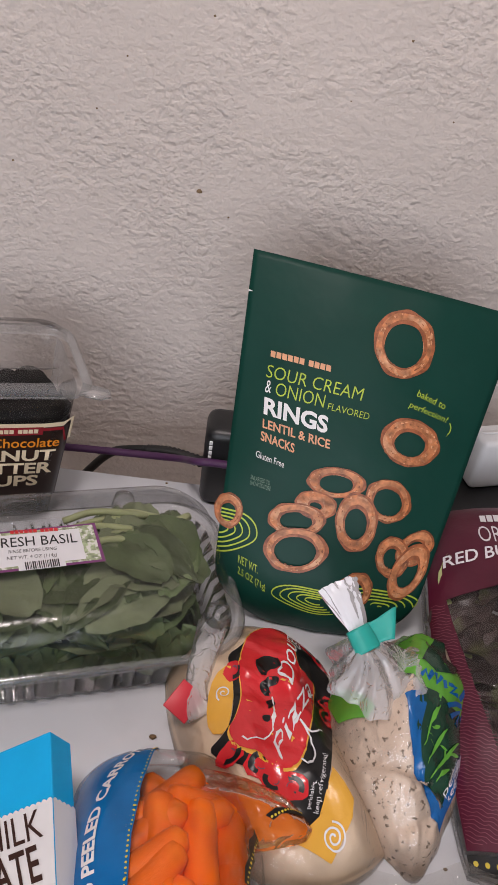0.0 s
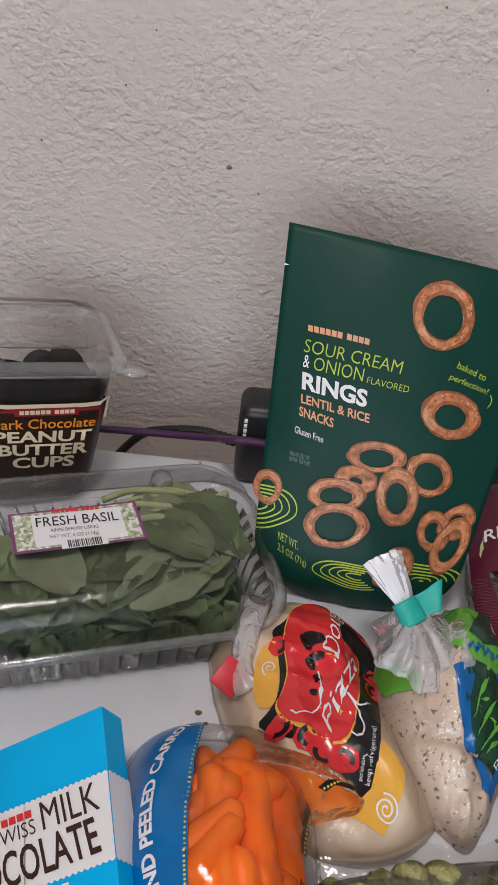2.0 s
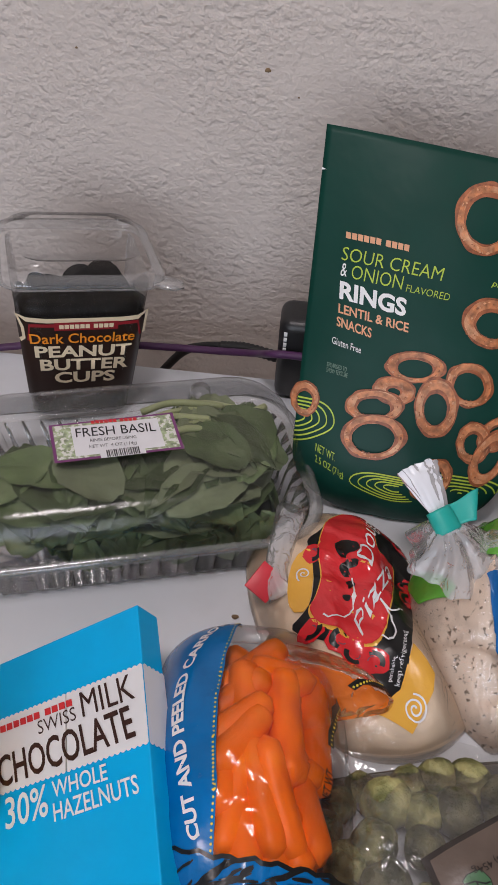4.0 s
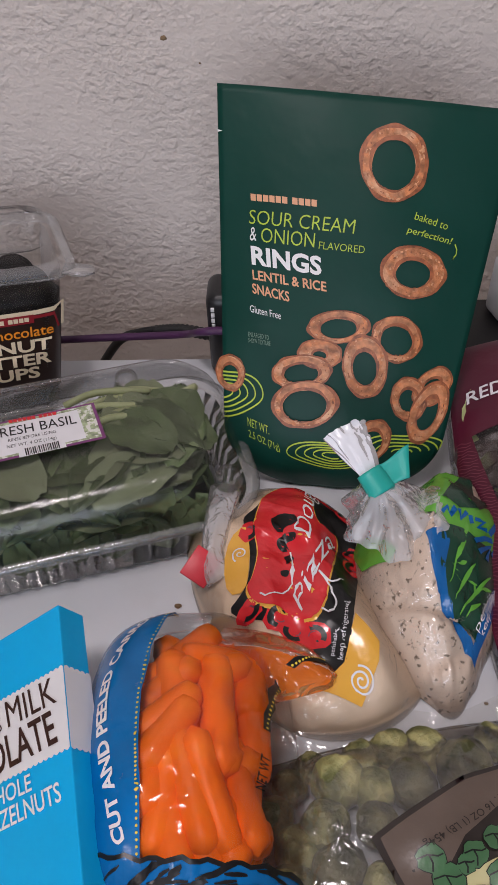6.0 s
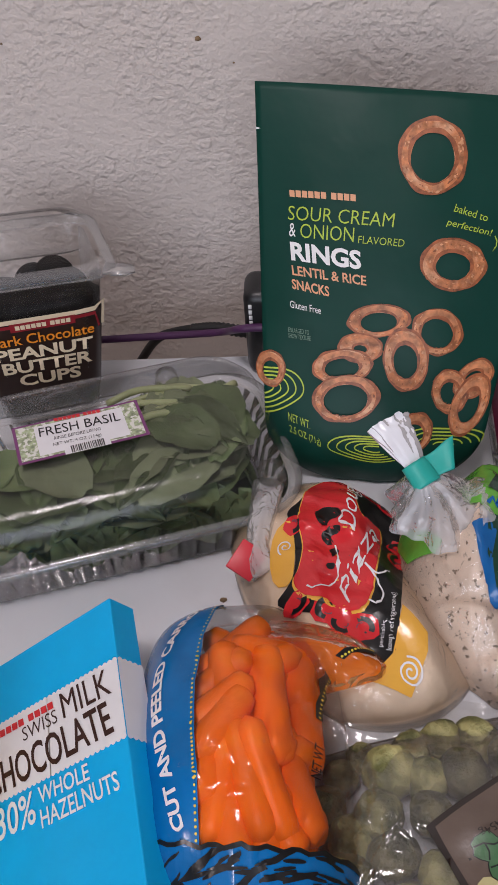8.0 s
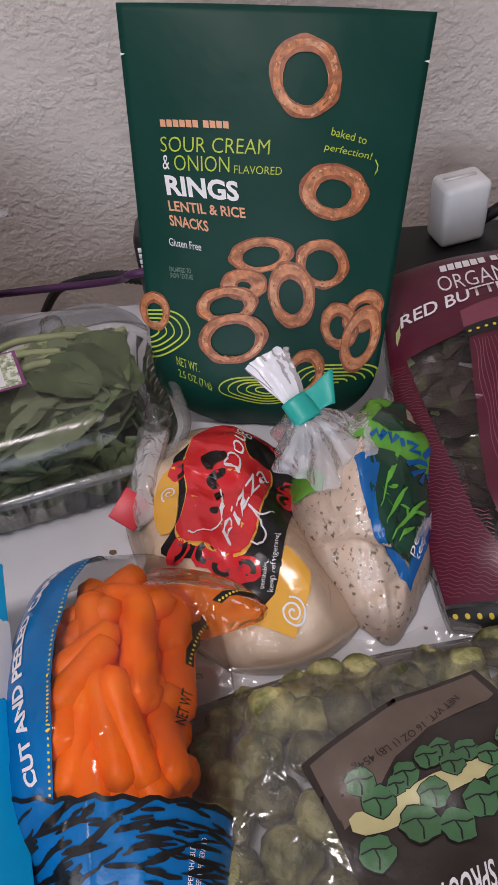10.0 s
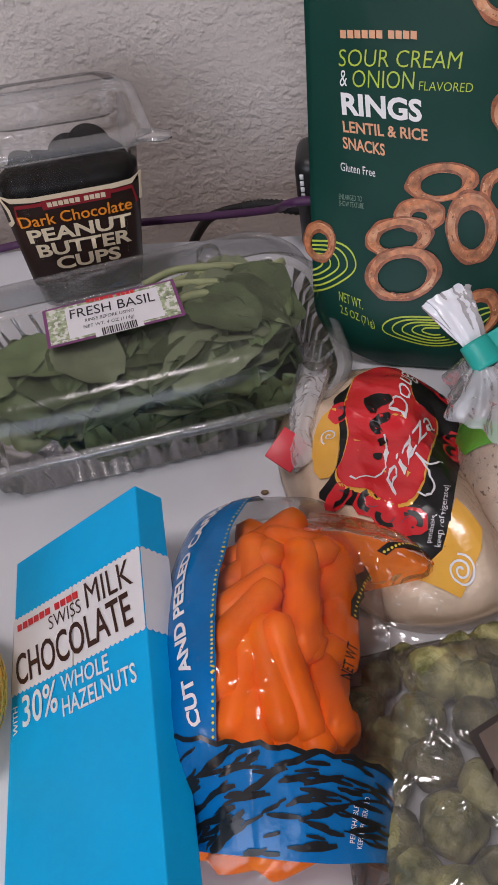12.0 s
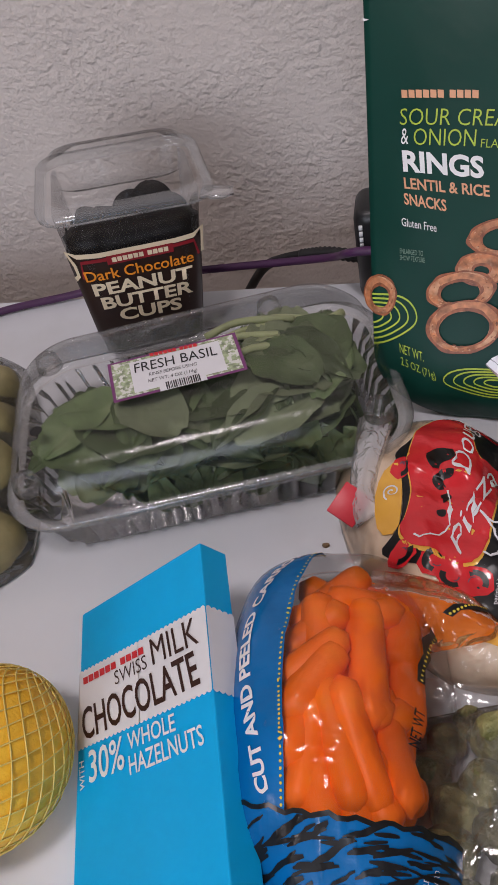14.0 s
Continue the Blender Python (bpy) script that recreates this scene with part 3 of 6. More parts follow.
def ceiling_lamp():
    t = thing("ceiling_lamp", "round white flush ceiling lamp, switched on", "lamp")
    bm = bmesh.new()
    bmesh.ops.create_cone(bm, cap_ends=True, segments=32, radius1=0.19, radius2=0.20, depth=0.03)
    bmesh.ops.translate(bm, vec=(-0.15, -0.10, ROOM_Z1 - 0.015), verts=bm.verts)
    part("base", bm, WHITE_PLASTIC, t)
    bm = ball_bm(0.17, 0, 0, 10, 24, (1, 1, 0.25))
    bmesh.ops.translate(bm, vec=(-0.15, -0.10, ROOM_Z1 - 0.03), verts=bm.verts)
    part("shade", bm, LAMP_GLASS, t, "lit glass shade")


ceiling_lamp()


# ---- green pouch of ring snacks ----
def ring_shape(centre, side, up, hole=0.62, wobble=0.06, seed=0, hole_shift=(0.0, 0.0), steps=72):
    """A flat ring; side and up are points on its rim."""
    sx, sy = side[0] - centre[0], side[1] - centre[1]
    ux, uy = up[0] - centre[0], up[1] - centre[1]
    bm = bmesh.new()
    outer, inner = [], []
    for k in range(steps):
        a = k * math.tau / steps
        c, s = math.cos(a), math.sin(a)
        w = 1 + wobble * noise.noise(Vector((c * 1.7 + seed * 5, s * 1.7, seed))) * 2 + 0.012 * math.sin(9 * a + seed)
        h = hole * (1 + wobble * noise.noise(Vector((c * 1.4 - seed, s * 1.4 + 9, seed))) * 2)
        outer.append(bm.verts.new((centre[0] + (c * sx + s * ux) * w, centre[1] + (c * sy + s * uy) * w, 0)))
        inner.append(bm.verts.new((centre[0] + (c * sx + s * ux) * h + hole_shift[0], centre[1] + (c * sy + s * uy) * h + hole_shift[1], 0)))
    for k in range(steps):
        j = (k + 1) % steps
        bm.faces.new((outer[k], outer[j], inner[j], inner[k]))
    return bm


def chips_pouch():
    t = thing("snack_pouch", "dark green stand-up pouch of ring snacks leaning back behind the dough", "snack pouch", (0.12, 0.5, 0))
    inv = t.matrix_basis.inverted()
    body = sheet(chips_face, 44, 60, -1, 1, 0, 1)
    front = list(body.verts)
    body.verts.index_update()
    W = 45
    rows = []
    for j in range(61):
        row = []
        for i in range(W):
            u, w = -1 + 2 * i / 44, j / 60
            p = Vector(chips_face(u, w))
            thick = (1 - u * u) * (1 - w) ** 0.7 * 0.055 + 0.0012
            row.append(body.verts.new(p + Vector((0.02, 0.97, -0.10)) * thick))
        rows.append(row)
    for j in range(60):
        for i in range(44):
            body.faces.new((rows[j][i], rows[j + 1][i], rows[j + 1][i + 1], rows[j][i + 1]))
    ring = [(j, 0) for j in range(61)] + [(60, i) for i in range(1, W)] + [(j, 44) for j in range(59, -1, -1)] + [(0, i) for i in range(43, 0, -1)]
    for a, b in zip(ring, ring[1:] + ring[:1]):
        body.faces.new((front[a[0] * W + a[1]], front[b[0] * W + b[1]], rows[b[0]][b[1]], rows[a[0]][a[1]]))
    for v in body.verts:
        v.co.z = max(v.co.z, 0.001)
    pouch = part("pouch", body, GREEN_POUCH, t)
    S = chips_face
    # a notch on each side
    for u0, u1 in ((-1.0, -0.965), (0.965, 1.0)):
        printed("tear_notch", outline([(u0, 0.895), (u1, 0.898), (u0, 0.901)] if u0 < 0 else [(u1, 0.895), (u1, 0.901), (u0, 0.898)]), S, WHITE_INK, t, 0.0007)
    bars(S, (-0.764, 0.747), (-0.277, 0.743), (-0.767, 0.763), PEACH, t, (6, 4))
    words("SOUR CREAM", S, (-0.773, 0.695), (0.0, 0.689), (-0.768, 0.727), LIME, t, -0.008)
    words("&", S, (-0.765, 0.657), (-0.715, 0.657), (-0.764, 0.688), WHITE_INK, t)
    words("ONION", S, (-0.680, 0.655), (-0.280, 0.651), (-0.679, 0.688), LIME, t, -0.008)
    words("FLAVORED", S, (-0.246, 0.649), (0.091, 0.646), (-0.245, 0.666), LIME, t, -0.008)
    words("RINGS", S, (-0.747, 0.602), (-0.208, 0.588), (-0.760, 0.646), WHITE_INK, t, 0.035)
    words("LENTIL & RICE", S, (-0.738, 0.568), (-0.161, 0.552), (-0.747, 0.591), PEACH, t, 0.022)
    words("SNACKS", S, (-0.738, 0.536), (-0.443, 0.522), (-0.747, 0.560), PEACH, t, 0.022)
    words("Gluten Free", S, (-0.757, 0.492), (-0.507, 0.480), (-0.761, 0.509), WHITE_INK, t)
    words("ENLARGED TO", S, (-0.773, 0.434), (-0.600, 0.429), (-0.773, 0.445), DIM_INK, t)
    words("SHOW TEXTURE", S, (-0.773, 0.420), (-0.586, 0.415), (-0.773, 0.431), DIM_INK, t)
    words("NET WT.", S, (-0.775, 0.216), (-0.577, 0.198), (-0.779, 0.237), LIME, t)
    words("2.5 OZ (71g)", S, (-0.777, 0.181), (-0.505, 0.147), (-0.771, 0.207), LIME, t)
    words("baked to", S, (0.413, 0.733), (0.660, 0.715), (0.411, 0.751), LIME, t, 0, 0.2)
    words("perfection!", S, (0.372, 0.697), (0.710, 0.678), (0.373, 0.717), LIME, t, 0, 0.2)
    printed("arrow", stroke([(0.735, 0.684), (0.757, 0.672), (0.757, 0.660), (0.738, 0.648), (0.748, 0.658)], 0.0030, aspect=0.4), S, LIME, t, 0.0007)
    # concentric lime lines at the foot
    for cu, cv, ru, rv, a0, a1, rings in ((-1.0, 0.296, 0.36, 0.055, -1.6, 1.6, 5), (0.02, 0.150, 0.46, 0.040, 1.2, 5.2, 5), (0.66, 0.165, 0.42, 0.055, 0.3, 2.9, 6)):
        for k in range(rings):
            f = 1 - k * 0.19
            pts = []
            for s in range(25):
                a = a0 + (a1 - a0) * s / 24
                pts.append((min(0.995, max(-0.995, cu + ru * f * math.cos(a))), cv + rv * f * math.sin(a) * (1 + 0.12 * math.sin(3 * a))))
            pts = [p for p, q in zip(pts, [None] + pts[:-1]) if q is None or abs(p[0] - q[0]) + abs(p[1] - q[1]) > 1e-4]
            if len(pts) > 2:
                printed("lime_line", stroke(pts, 0.0042, aspect=0.4), S, LIME, t, 0.0006)
    # rings, the front ones lifted over those behind
    for k, (c, side, up, hole, lift, mat) in enumerate((
            ((0.221, 0.854), (0.454, 0.860), (0.190, 0.942), 0.64, 0.0010, CRUST),
            ((0.468, 0.611), (0.712, 0.614), (0.438, 0.673), 0.52, 0.0010, CRUST),
            ((0.427, 0.452), (0.632, 0.451), (0.399, 0.509), 0.62, 0.0010, CRUST),
            ((-0.043, 0.472), (0.205, 0.479), (-0.054, 0.512), 0.58, 0.0013, CRUST),
            ((-0.175, 0.405), (0.009, 0.408), (-0.193, 0.441), 0.30, 0.0016, CRUST),
            ((0.204, 0.381), (0.388, 0.393), (0.142, 0.457), 0.52, 0.0019, CRUST),
            ((-0.316, 0.358), (-0.057, 0.366), (-0.324, 0.401), 0.55, 0.0019, CRUST),
            ((-0.268, 0.280), (0.025, 0.288), (-0.279, 0.339), 0.66, 0.0022, CRUST),
            ((0.790, 0.340), (0.950, 0.360), (0.765, 0.388), 0.48, 0.0010, CRUST),
            ((0.613, 0.307), (0.772, 0.308), (0.578, 0.363), 0.50, 0.0013, CRUST),
            ((0.800, 0.275), (0.960, 0.310), (0.762, 0.348), 0.50, 0.0016, CRUST),
            ((0.339, 0.190), (0.523, 0.210), (0.314, 0.252), 0.58, 0.0010, CRUST),
            ((-0.930, 0.343), (-0.796, 0.343), (-0.930, 0.388), 0.52, 0.0010, CRUST))):
        ring = printed("printed_ring", ring_shape(c, side, up, hole, 0.028, k + 1, (0.0, -0.004)), S, mat, t, lift, 0.07)
        # crumbly crust: toasted along both edges, pale between
        printed("ring_edge", ring_shape(c, side, up, 0.91, 0.028, k + 1), S, CRUST_EDGE, t, lift + 0.00004, 0.2)
        wide = hole + 0.09
        printed("ring_edge", ring_shape(c, tuple(c[i] + (side[i] - c[i]) * wide for i in (0, 1)), tuple(c[i] + (up[i] - c[i]) * wide for i in (0, 1)), hole / wide, 0.028, k + 3, (0.0, -0.004)), S, CRUST_EDGE, t, lift + 0.00005, 0.2)
        speck = random.Random(100 + k)
        for spot_name, spot_mat, number, over in (("ring_scorch", CRUST_DARK, 46, 0.00008), ("ring_highlight", CRUST_PALE, 30, 0.00014)):
            bm = bmesh.new()
            for _ in range(number):
                a = speck.uniform(0, math.tau)
                g = speck.choice((hole + 0.05, 0.95, 0.93, hole + 0.5 * (1 - hole))) if spot_mat is CRUST_DARK else hole + (1 - hole) * speck.uniform(0.25, 0.80)
                da, dg = speck.uniform(0.02, 0.09), speck.uniform(0.012, 0.045)
                pts = []
                for q in range(8):
                    w = speck.uniform(0.6, 1.2)
                    aa, gg = a + da * w * math.cos(q * math.tau / 8), min(1.0, max(hole + 0.01, g + dg * w * math.sin(q * math.tau / 8)))
                    pts.append((min(0.985, max(-0.985, c[0] + gg * (math.cos(aa) * (side[0] - c[0]) + math.sin(aa) * (up[0] - c[0])))), c[1] + gg * (math.cos(aa) * (side[1] - c[1]) + math.sin(aa) * (up[1] - c[1]))))
                outline(pts, bm)
            printed(spot_name, bm, S, spot_mat, t, lift + over, 0.2)
        if hole > 0.1 and k not in (0, 1):
            f = hole * 1.0
            mid = (c[0], c[1] + (up[1] - c[1]) * 0.16)
            inner_side = (mid[0] + (side[0] - c[0]) * (hole + 0.16), mid[1] + (side[1] - c[1]) * (hole + 0.16))
            inner_up = (mid[0] + (up[0] - c[0]) * (hole + 0.16), mid[1] + (up[1] - c[1]) * (hole + 0.16))
            bm = ring_shape(mid, inner_side, inner_up, 0.82, 0.05, k + 5, (0.0, -0.006))
            gone = [v for v in bm.verts if v.co.y < mid[1] + 0.002]
            bmesh.ops.delete(bm, geom=gone, context="VERTS")
            if bm.faces:
                printed("ring_shade", bm, S, CRUST_BACK, t, lift + 0.0002, 0.07)
    for ob in t.children:
        ob.matrix_parent_inverse = inv
    return t


chips_pouch()


# ---- cyan chocolate carton, leaning on its long edge against the carrots ----
def chocolate_carton():
    t = thing("chocolate_carton", "cyan and white milk chocolate carton tipped against the carrot bag", "chocolate box", (-0.12, 0.2, 0))
    inv = t.matrix_basis.inverted()
    a, b, c = Vector(BOX_TL), Vector(BOX_TR), Vector(BOX_BL)
    n = (b - a).cross(c - a).normalized()
    if n.z < 0:
        n.negate()
    deep = -n * 0.0195
    bm = bmesh.new()
    corner = [a, b, b + c - a, c]
    v = [bm.verts.new(p) for p in corner] + [bm.verts.new(p + deep) for p in corner]
    for f in ((0, 1, 2, 3), (7, 6, 5, 4), (0, 4, 5, 1), (1, 5, 6, 2), (2, 6, 7, 3), (3, 7, 4, 0)):
        bm.faces.new([v[i] for i in f])
    bmesh.ops.recalc_face_normals(bm, faces=bm.faces)
    bmesh.ops.bevel(bm, geom=list(bm.edges), offset=0.0008, segments=2, profile=0.5, affect="EDGES")
    part("carton", bm, CYAN, t, smooth=False)

    def zigzag(v_top, v_low, k0=0.0, k1=1.0, teeth=30):
        pts = []
        for k in range(teeth * 4 + 1):
            f = k / (teeth * 4)
            pts.append((k0 + (k1 - k0) * f, v_top - 0.006 * abs(math.sin(f * teeth * math.pi))))
        low = []
        for k in range(teeth * 4 + 1):
            f = k / (teeth * 4)
            low.append((k0 + (k1 - k0) * f, v_low + 0.006 * abs(math.sin(f * teeth * math.pi))))
        bm = bmesh.new()
        tops = [bm.verts.new((x, y, 0)) for x, y in pts]
        lows = [bm.verts.new((x, y, 0)) for x, y in low]
        for i in range(len(tops) - 1):
            bm.faces.new((tops[i], tops[i + 1], lows[i + 1], lows[i]))
        return bm

    def side(u, v):
        p = b + (c - a) * v + deep * u
        return (p.x, p.y, p.z)

    printed("band", zigzag(0.200, 0.424), box_face, CARTON_WHITE, t, 0.0004, 0.5, "white band with scalloped edges")
    bm = zigzag(0.200, 0.424, 0.0, 1.0, 5)
    for w in bm.verts:
        p = Vector(side(w.co.x, w.co.y)) + (b - a).normalized() * 0.0004
        w.co = p
    part("band", bm, CARTON_WHITE, t, "white band with scalloped edges")
    S = box_face
    bars(S, (0.041, 0.243), (0.552, 0.243), (0.034, 0.220), RED_INK, t, (6, 4))
    words("SWISS", S, (0.318, 0.292), (0.572, 0.290), (0.306, 0.250), BROWN_INK, t, -0.006)
    words("MILK", S, (0.614, 0.290), (0.946, 0.292), (0.592, 0.212), BROWN_INK, t, 0.0)
    words("CHOCOLATE", S, (0.060, 0.410), (0.935, 0.400), (0.026, 0.314), BROWN_INK, t, 0.014)
    words("30%", S, (0.116, 0.530), (0.392, 0.528), (0.100, 0.442), WHITE_INK, t, 0.012)
    words("WHOLE", S, (0.416, 0.486), (0.755, 0.487), (0.407, 0.440), WHITE_INK, t, 0.012)
    words("HAZELNUTS", S, (0.428, 0.550), (0.931, 0.546), (0.416, 0.500), WHITE_INK, t, 0.012)
    words("WITH", S, (0.080, 0.540), (0.066, 0.462), (0.040, 0.540), WHITE_INK, t, 0.012)
    for ob in t.children:
        ob.matrix_parent_inverse = inv


chocolate_carton()


# ---- bag of baby carrots ----
def carrot_bm(length, radius, seed):
    bm = bmesh.new()
    rings, sides = 12, 12
    loops = []
    for k in range(rings + 1):
        f = k / rings
        a = -1 + 2 * f
        r = radius * (1 - abs(a) ** 7) ** 0.5 * (1 + 0.06 * math.sin(3 * f + seed)) * (1.03 - 0.08 * f)
        r = max(r, radius * 0.05)
        loops.append([bm.verts.new((r * math.cos(j * math.tau / sides) * (1 + 0.04 * math.sin(seed + j)), a * length / 2, r * math.sin(j * math.tau / sides))) for j in range(sides)])
    for p, q in zip(loops, loops[1:]):
        for j in range(sides):
            bm.faces.new((p[j], q[j], q[(j + 1) % sides], p[(j + 1) % sides]))
    bm.faces.new(loops[0])
    bm.faces.new(loops[-1][::-1])
    for v in bm.verts:
        v.co.z += 0.08 * v.co.y ** 2 / length
    return bm


def carrot_bag():
    t = thing("carrot_bag", "clear bag of orange baby carrots with blue printed band", "carrot bag", (0.022, 0.198, 0))
    inv = t.matrix_basis.inverted()
    S = carrot_top
    film_ob = part("bag_film", closed_bag(S, 46, 64), FILM, t, "clear glossy plastic film")
    meshes = []
    for k in range(5):
        bm = carrot_bm(0.046 + 0.0055 * k, 0.0094 + 0.0005 * (k % 3), k)
        me = bpy.data.meshes.new("carrot")
        bm.to_mesh(me)
        bm.free()
        for p in me.polygons:
            p.use_smooth = True
        me.materials.append(CARROT)
        meshes.append(me)

    skin = np.array([S(-0.96 + 1.92 * i / 44, -0.96 + 1.92 * j / 66) for j in range(67) for i in range(45)])

    def within(me, m):
        """True while the carrot stays under the film and over the table."""
        pts = np.array([tuple(m @ v.co) for v in me.vertices])
        far = (pts[:, None, 0] - skin[None, :, 0]) ** 2 + (pts[:, None, 1] - skin[None, :, 1]) ** 2
        near = far.argmin(axis=1)
        return bool((far.min(axis=1) < 0.005 ** 2).all() and (pts[:, 2] < skin[near, 2] - 0.0004).all() and pts[:, 2].min() > 0.001)

    def put(u, v, turn, k, sink=0.0, tip=0.0, scale=1.0, extra=0.0):
        p = lifted(S, u, v, -(0.0108 * scale + extra + sink + (0.010 if v < -0.36 else 0.0)))
        dn = lifted(S, u, v, 0.01) - lifted(S, u, v, 0.0)
        z = dn.normalized()
        y = Vector((math.sin(turn), math.cos(turn), 0))
        y = (y - z * y.dot(z) * 0.8).normalized()
        x = y.cross(z).normalized()
        z = x.cross(y)
        m = Matrix((x, y, z)).transposed().to_4x4() @ pose(0, 0, 0, tip)
        m.translation = p
        m = m @ Matrix.Diagonal((scale, scale, scale, 1))
        if not within(meshes[k % 5], m):
            if extra < 0.015:
                put(u * 0.97, v * 0.97, turn, k, sink, tip, scale, extra + 0.0015)
            return
        ob = new("carrot", meshes[k % 5])
        ob.matrix_world = m
        ob.parent = t

    for u, v, turn, k, sink, tip, sc in (
            (0.13, 0.27, -0.20, 4, -0.002, 0, 1.05), (0.48, 0.25, -0.05, 4, -0.003, 0, 1.08), (-0.08, 0.38, 0.9, 0, 0.004, 15, 0.92),
            (-0.07, 0.20, 0.9, 0, 0.004, 15, 0.92), (-0.06, 0.06, 0.6, 1, 0.003, 10, 0.95), (0.16, 0.60, 1.30, 3, 0.002, 0, 1.0),
            (0.55, 0.64, 1.20, 2, 0.002, 0, 1.0), (-0.02, 0.60, 0.6, 1, 0.005, 0, 1.0), (0.12, -0.09, 1.25, 2, 0.004, 0, 0.95),
            (0.24, -0.06, 1.15, 3, 0.005, 0, 1.0), (-0.13, -0.24, 0.10, 2, 0.003, 0, 1.0), (0.09, -0.20, -0.30, 4, 0.004, 0, 0.95),
            (0.36, -0.20, -0.50, 4, 0.003, 0, 0.95), (0.12, -0.88, 1.4, 3, 0.000, 0, 0.95), (0.56, -0.86, 1.2, 3, 0.000, 0, 0.95), (-0.35, -0.88, 1.5, 3, 0.000, 0, 0.95), (0.28, -0.34, -0.45, 1, 0.006, 0, 0.95), (-0.04, -0.33, -0.2, 1, 0.006, 0, 0.95), (0.62, -0.14, -0.30, 3, 0.003, 0, 1.0), (0.76, 0.16, 0.05, 2, 0.003, 0, 1.0),
            (-0.16, -0.02, 0.1, 2, 0.008, 0, 1.0), (0.78, 0.46, 0.4, 1, 0.003, 0, 1.0)):
        put(u, v, turn, k, sink, tip, sc)
    rnd = random.Random(5)
    for layer in (0.018, 0.030, 0.042, 0.054):
        for i in range(26):
            u, v = rnd.uniform(-0.10, 0.58), rnd.uniform(-0.52, 0.60)
            if S(u, v)[2] - layer > 0.025:
                put(u, v, rnd.uniform(-1.5, 1.5), i, layer, rnd.uniform(-6, 6))

    # blue band along the side, scalloped dotted border, lettering
    line = [(-0.10, 0.93), (-0.157, 0.82), (-0.246, 0.514), (-0.284, 0.233), (-0.274, -0.02), (-0.250, -0.21), (-0.249, -0.46)]
    bm = bmesh.new()
    rows = []
    for k in range(25):
        f = k / 24 * (len(line) - 1)
        i = min(int(f), len(line) - 2)
        g = f - i
        u, v = line[i][0] * (1 - g) + line[i + 1][0] * g, line[i][1] * (1 - g) + line[i + 1][1] * g
        rows.append((bm.verts.new((-0.985, v, 0)), bm.verts.new((u, v, 0))))
    for (a, b), (c, d) in zip(rows, rows[1:]):
        bm.faces.new((a, b, d, c))
    printed("band", bm, S, BLUE_FILM, t, 0.0005, 0.06, "blue printed side band")
    bm = bmesh.new()
    for k in range(62):
        f = k / 61 * (len(line) - 1)
        i = min(int(f), len(line) - 2)
        g = f - i
        u, v = line[i][0] * (1 - g) + line[i + 1][0] * g - 0.022, line[i][1] * (1 - g) + line[i + 1][1] * g
        outline([(u + 0.011 * math.cos(j * math.tau / 6), v + 0.0062 * math.sin(j * math.tau / 6)) for j in range(6)], bm)
    printed("dot_border", bm, S, YELLOW_INK, t, 0.0009, 0.5, "row of yellow dots")
    # words that climb along the band
    path = [(-0.36, -0.40), (-0.44, -0.20), (-0.53, 0.02), (-0.58, 0.25), (-0.55, 0.48), (-0.43, 0.70), (-0.24, 0.86)]
    curve = curve_points([(x, y, 0) for x, y in path], 10)
    bm = letters("CUT AND PEELED CARROTS", 0.034)
    for w in bm.verts:
        f = w.co.x * (len(curve) - 1)
        i = min(int(f), len(curve) - 2)
        p = curve[i].lerp(curve[i + 1], f - i)
        d = (curve[i + 1] - curve[i])
        dx, dy = d.x * 0.57, d.y
        length = math.hypot(dx, dy)
        nx, ny = -dy / length / 0.57, dx / length
        h = (w.co.y - 0.10) * 0.058
        w.co = (p.x + nx * h, p.y + ny * h, 0)
    printed("lettering", bm, S, WHITE_INK, t, 0.0010, 0.06)
    # blue foot with black brush strokes
    edge = []
    for k in range(33):
        u = -0.97 + 1.94 * k / 32
        edge.append((u, -0.455 - 0.05 * (u + 0.3) + 0.008 * math.sin(31 * u)))
    bm = bmesh.new()
    rows = [(bm.verts.new((u, v, 0)), bm.verts.new((u, -0.80 - 0.06 * max(0, u), 0))) for u, v in edge]
    for (a, b), (c, d) in zip(rows, rows[1:]):
        bm.faces.new((a, b, d, c))
    printed("foot_panel", bm, S, BLUE_FILM, t, 0.0005, 0.06, "blue panel with black brush strokes")
    bm = stroke([(u, v + 0.004) for u, v in edge], 0.018, aspect=0.57)
    for k in range(120):
        u = rnd.uniform(-0.93, 0.93)
        v = rnd.uniform(-0.80, -0.50)
        lean = 0.9 - 1.2 * (u + 0.9) / 1.8 + rnd.uniform(-0.3, 0.3)
        size = rnd.uniform(0.08, 0.20)
        pts = []
        for s in range(6):
            f = s / 5 - 0.5
            pts.append((min(0.96, max(-0.96, u + f * size * 1.6 * math.cos(lean) + 0.01 * math.sin(9 * f + k))), min(-0.47, max(-0.80, v + f * size * 0.9 * math.sin(lean)))))
        pts = [p for p, q in zip(pts, [None] + pts[:-1]) if q is None or abs(p[0] - q[0]) + abs(p[1] - q[1]) > 1e-3]
        if len(pts) < 3:
            continue
        w = rnd.uniform(0.008, 0.020)
        sides = []
        for i, p in enumerate(pts):
            taper = 0.25 + math.sin(math.pi * (i + 0.3) / len(pts))
            sides.append((bm.verts.new((p[0] - 0.35 * w * taper, p[1] + 0.5 * w * taper, 0)), bm.verts.new((p[0] + 0.35 * w * taper, p[1] - 0.5 * w * taper, 0))))
        for (a, b), (c, d) in zip(sides, sides[1:]):
            bm.faces.new((a, b, d, c))
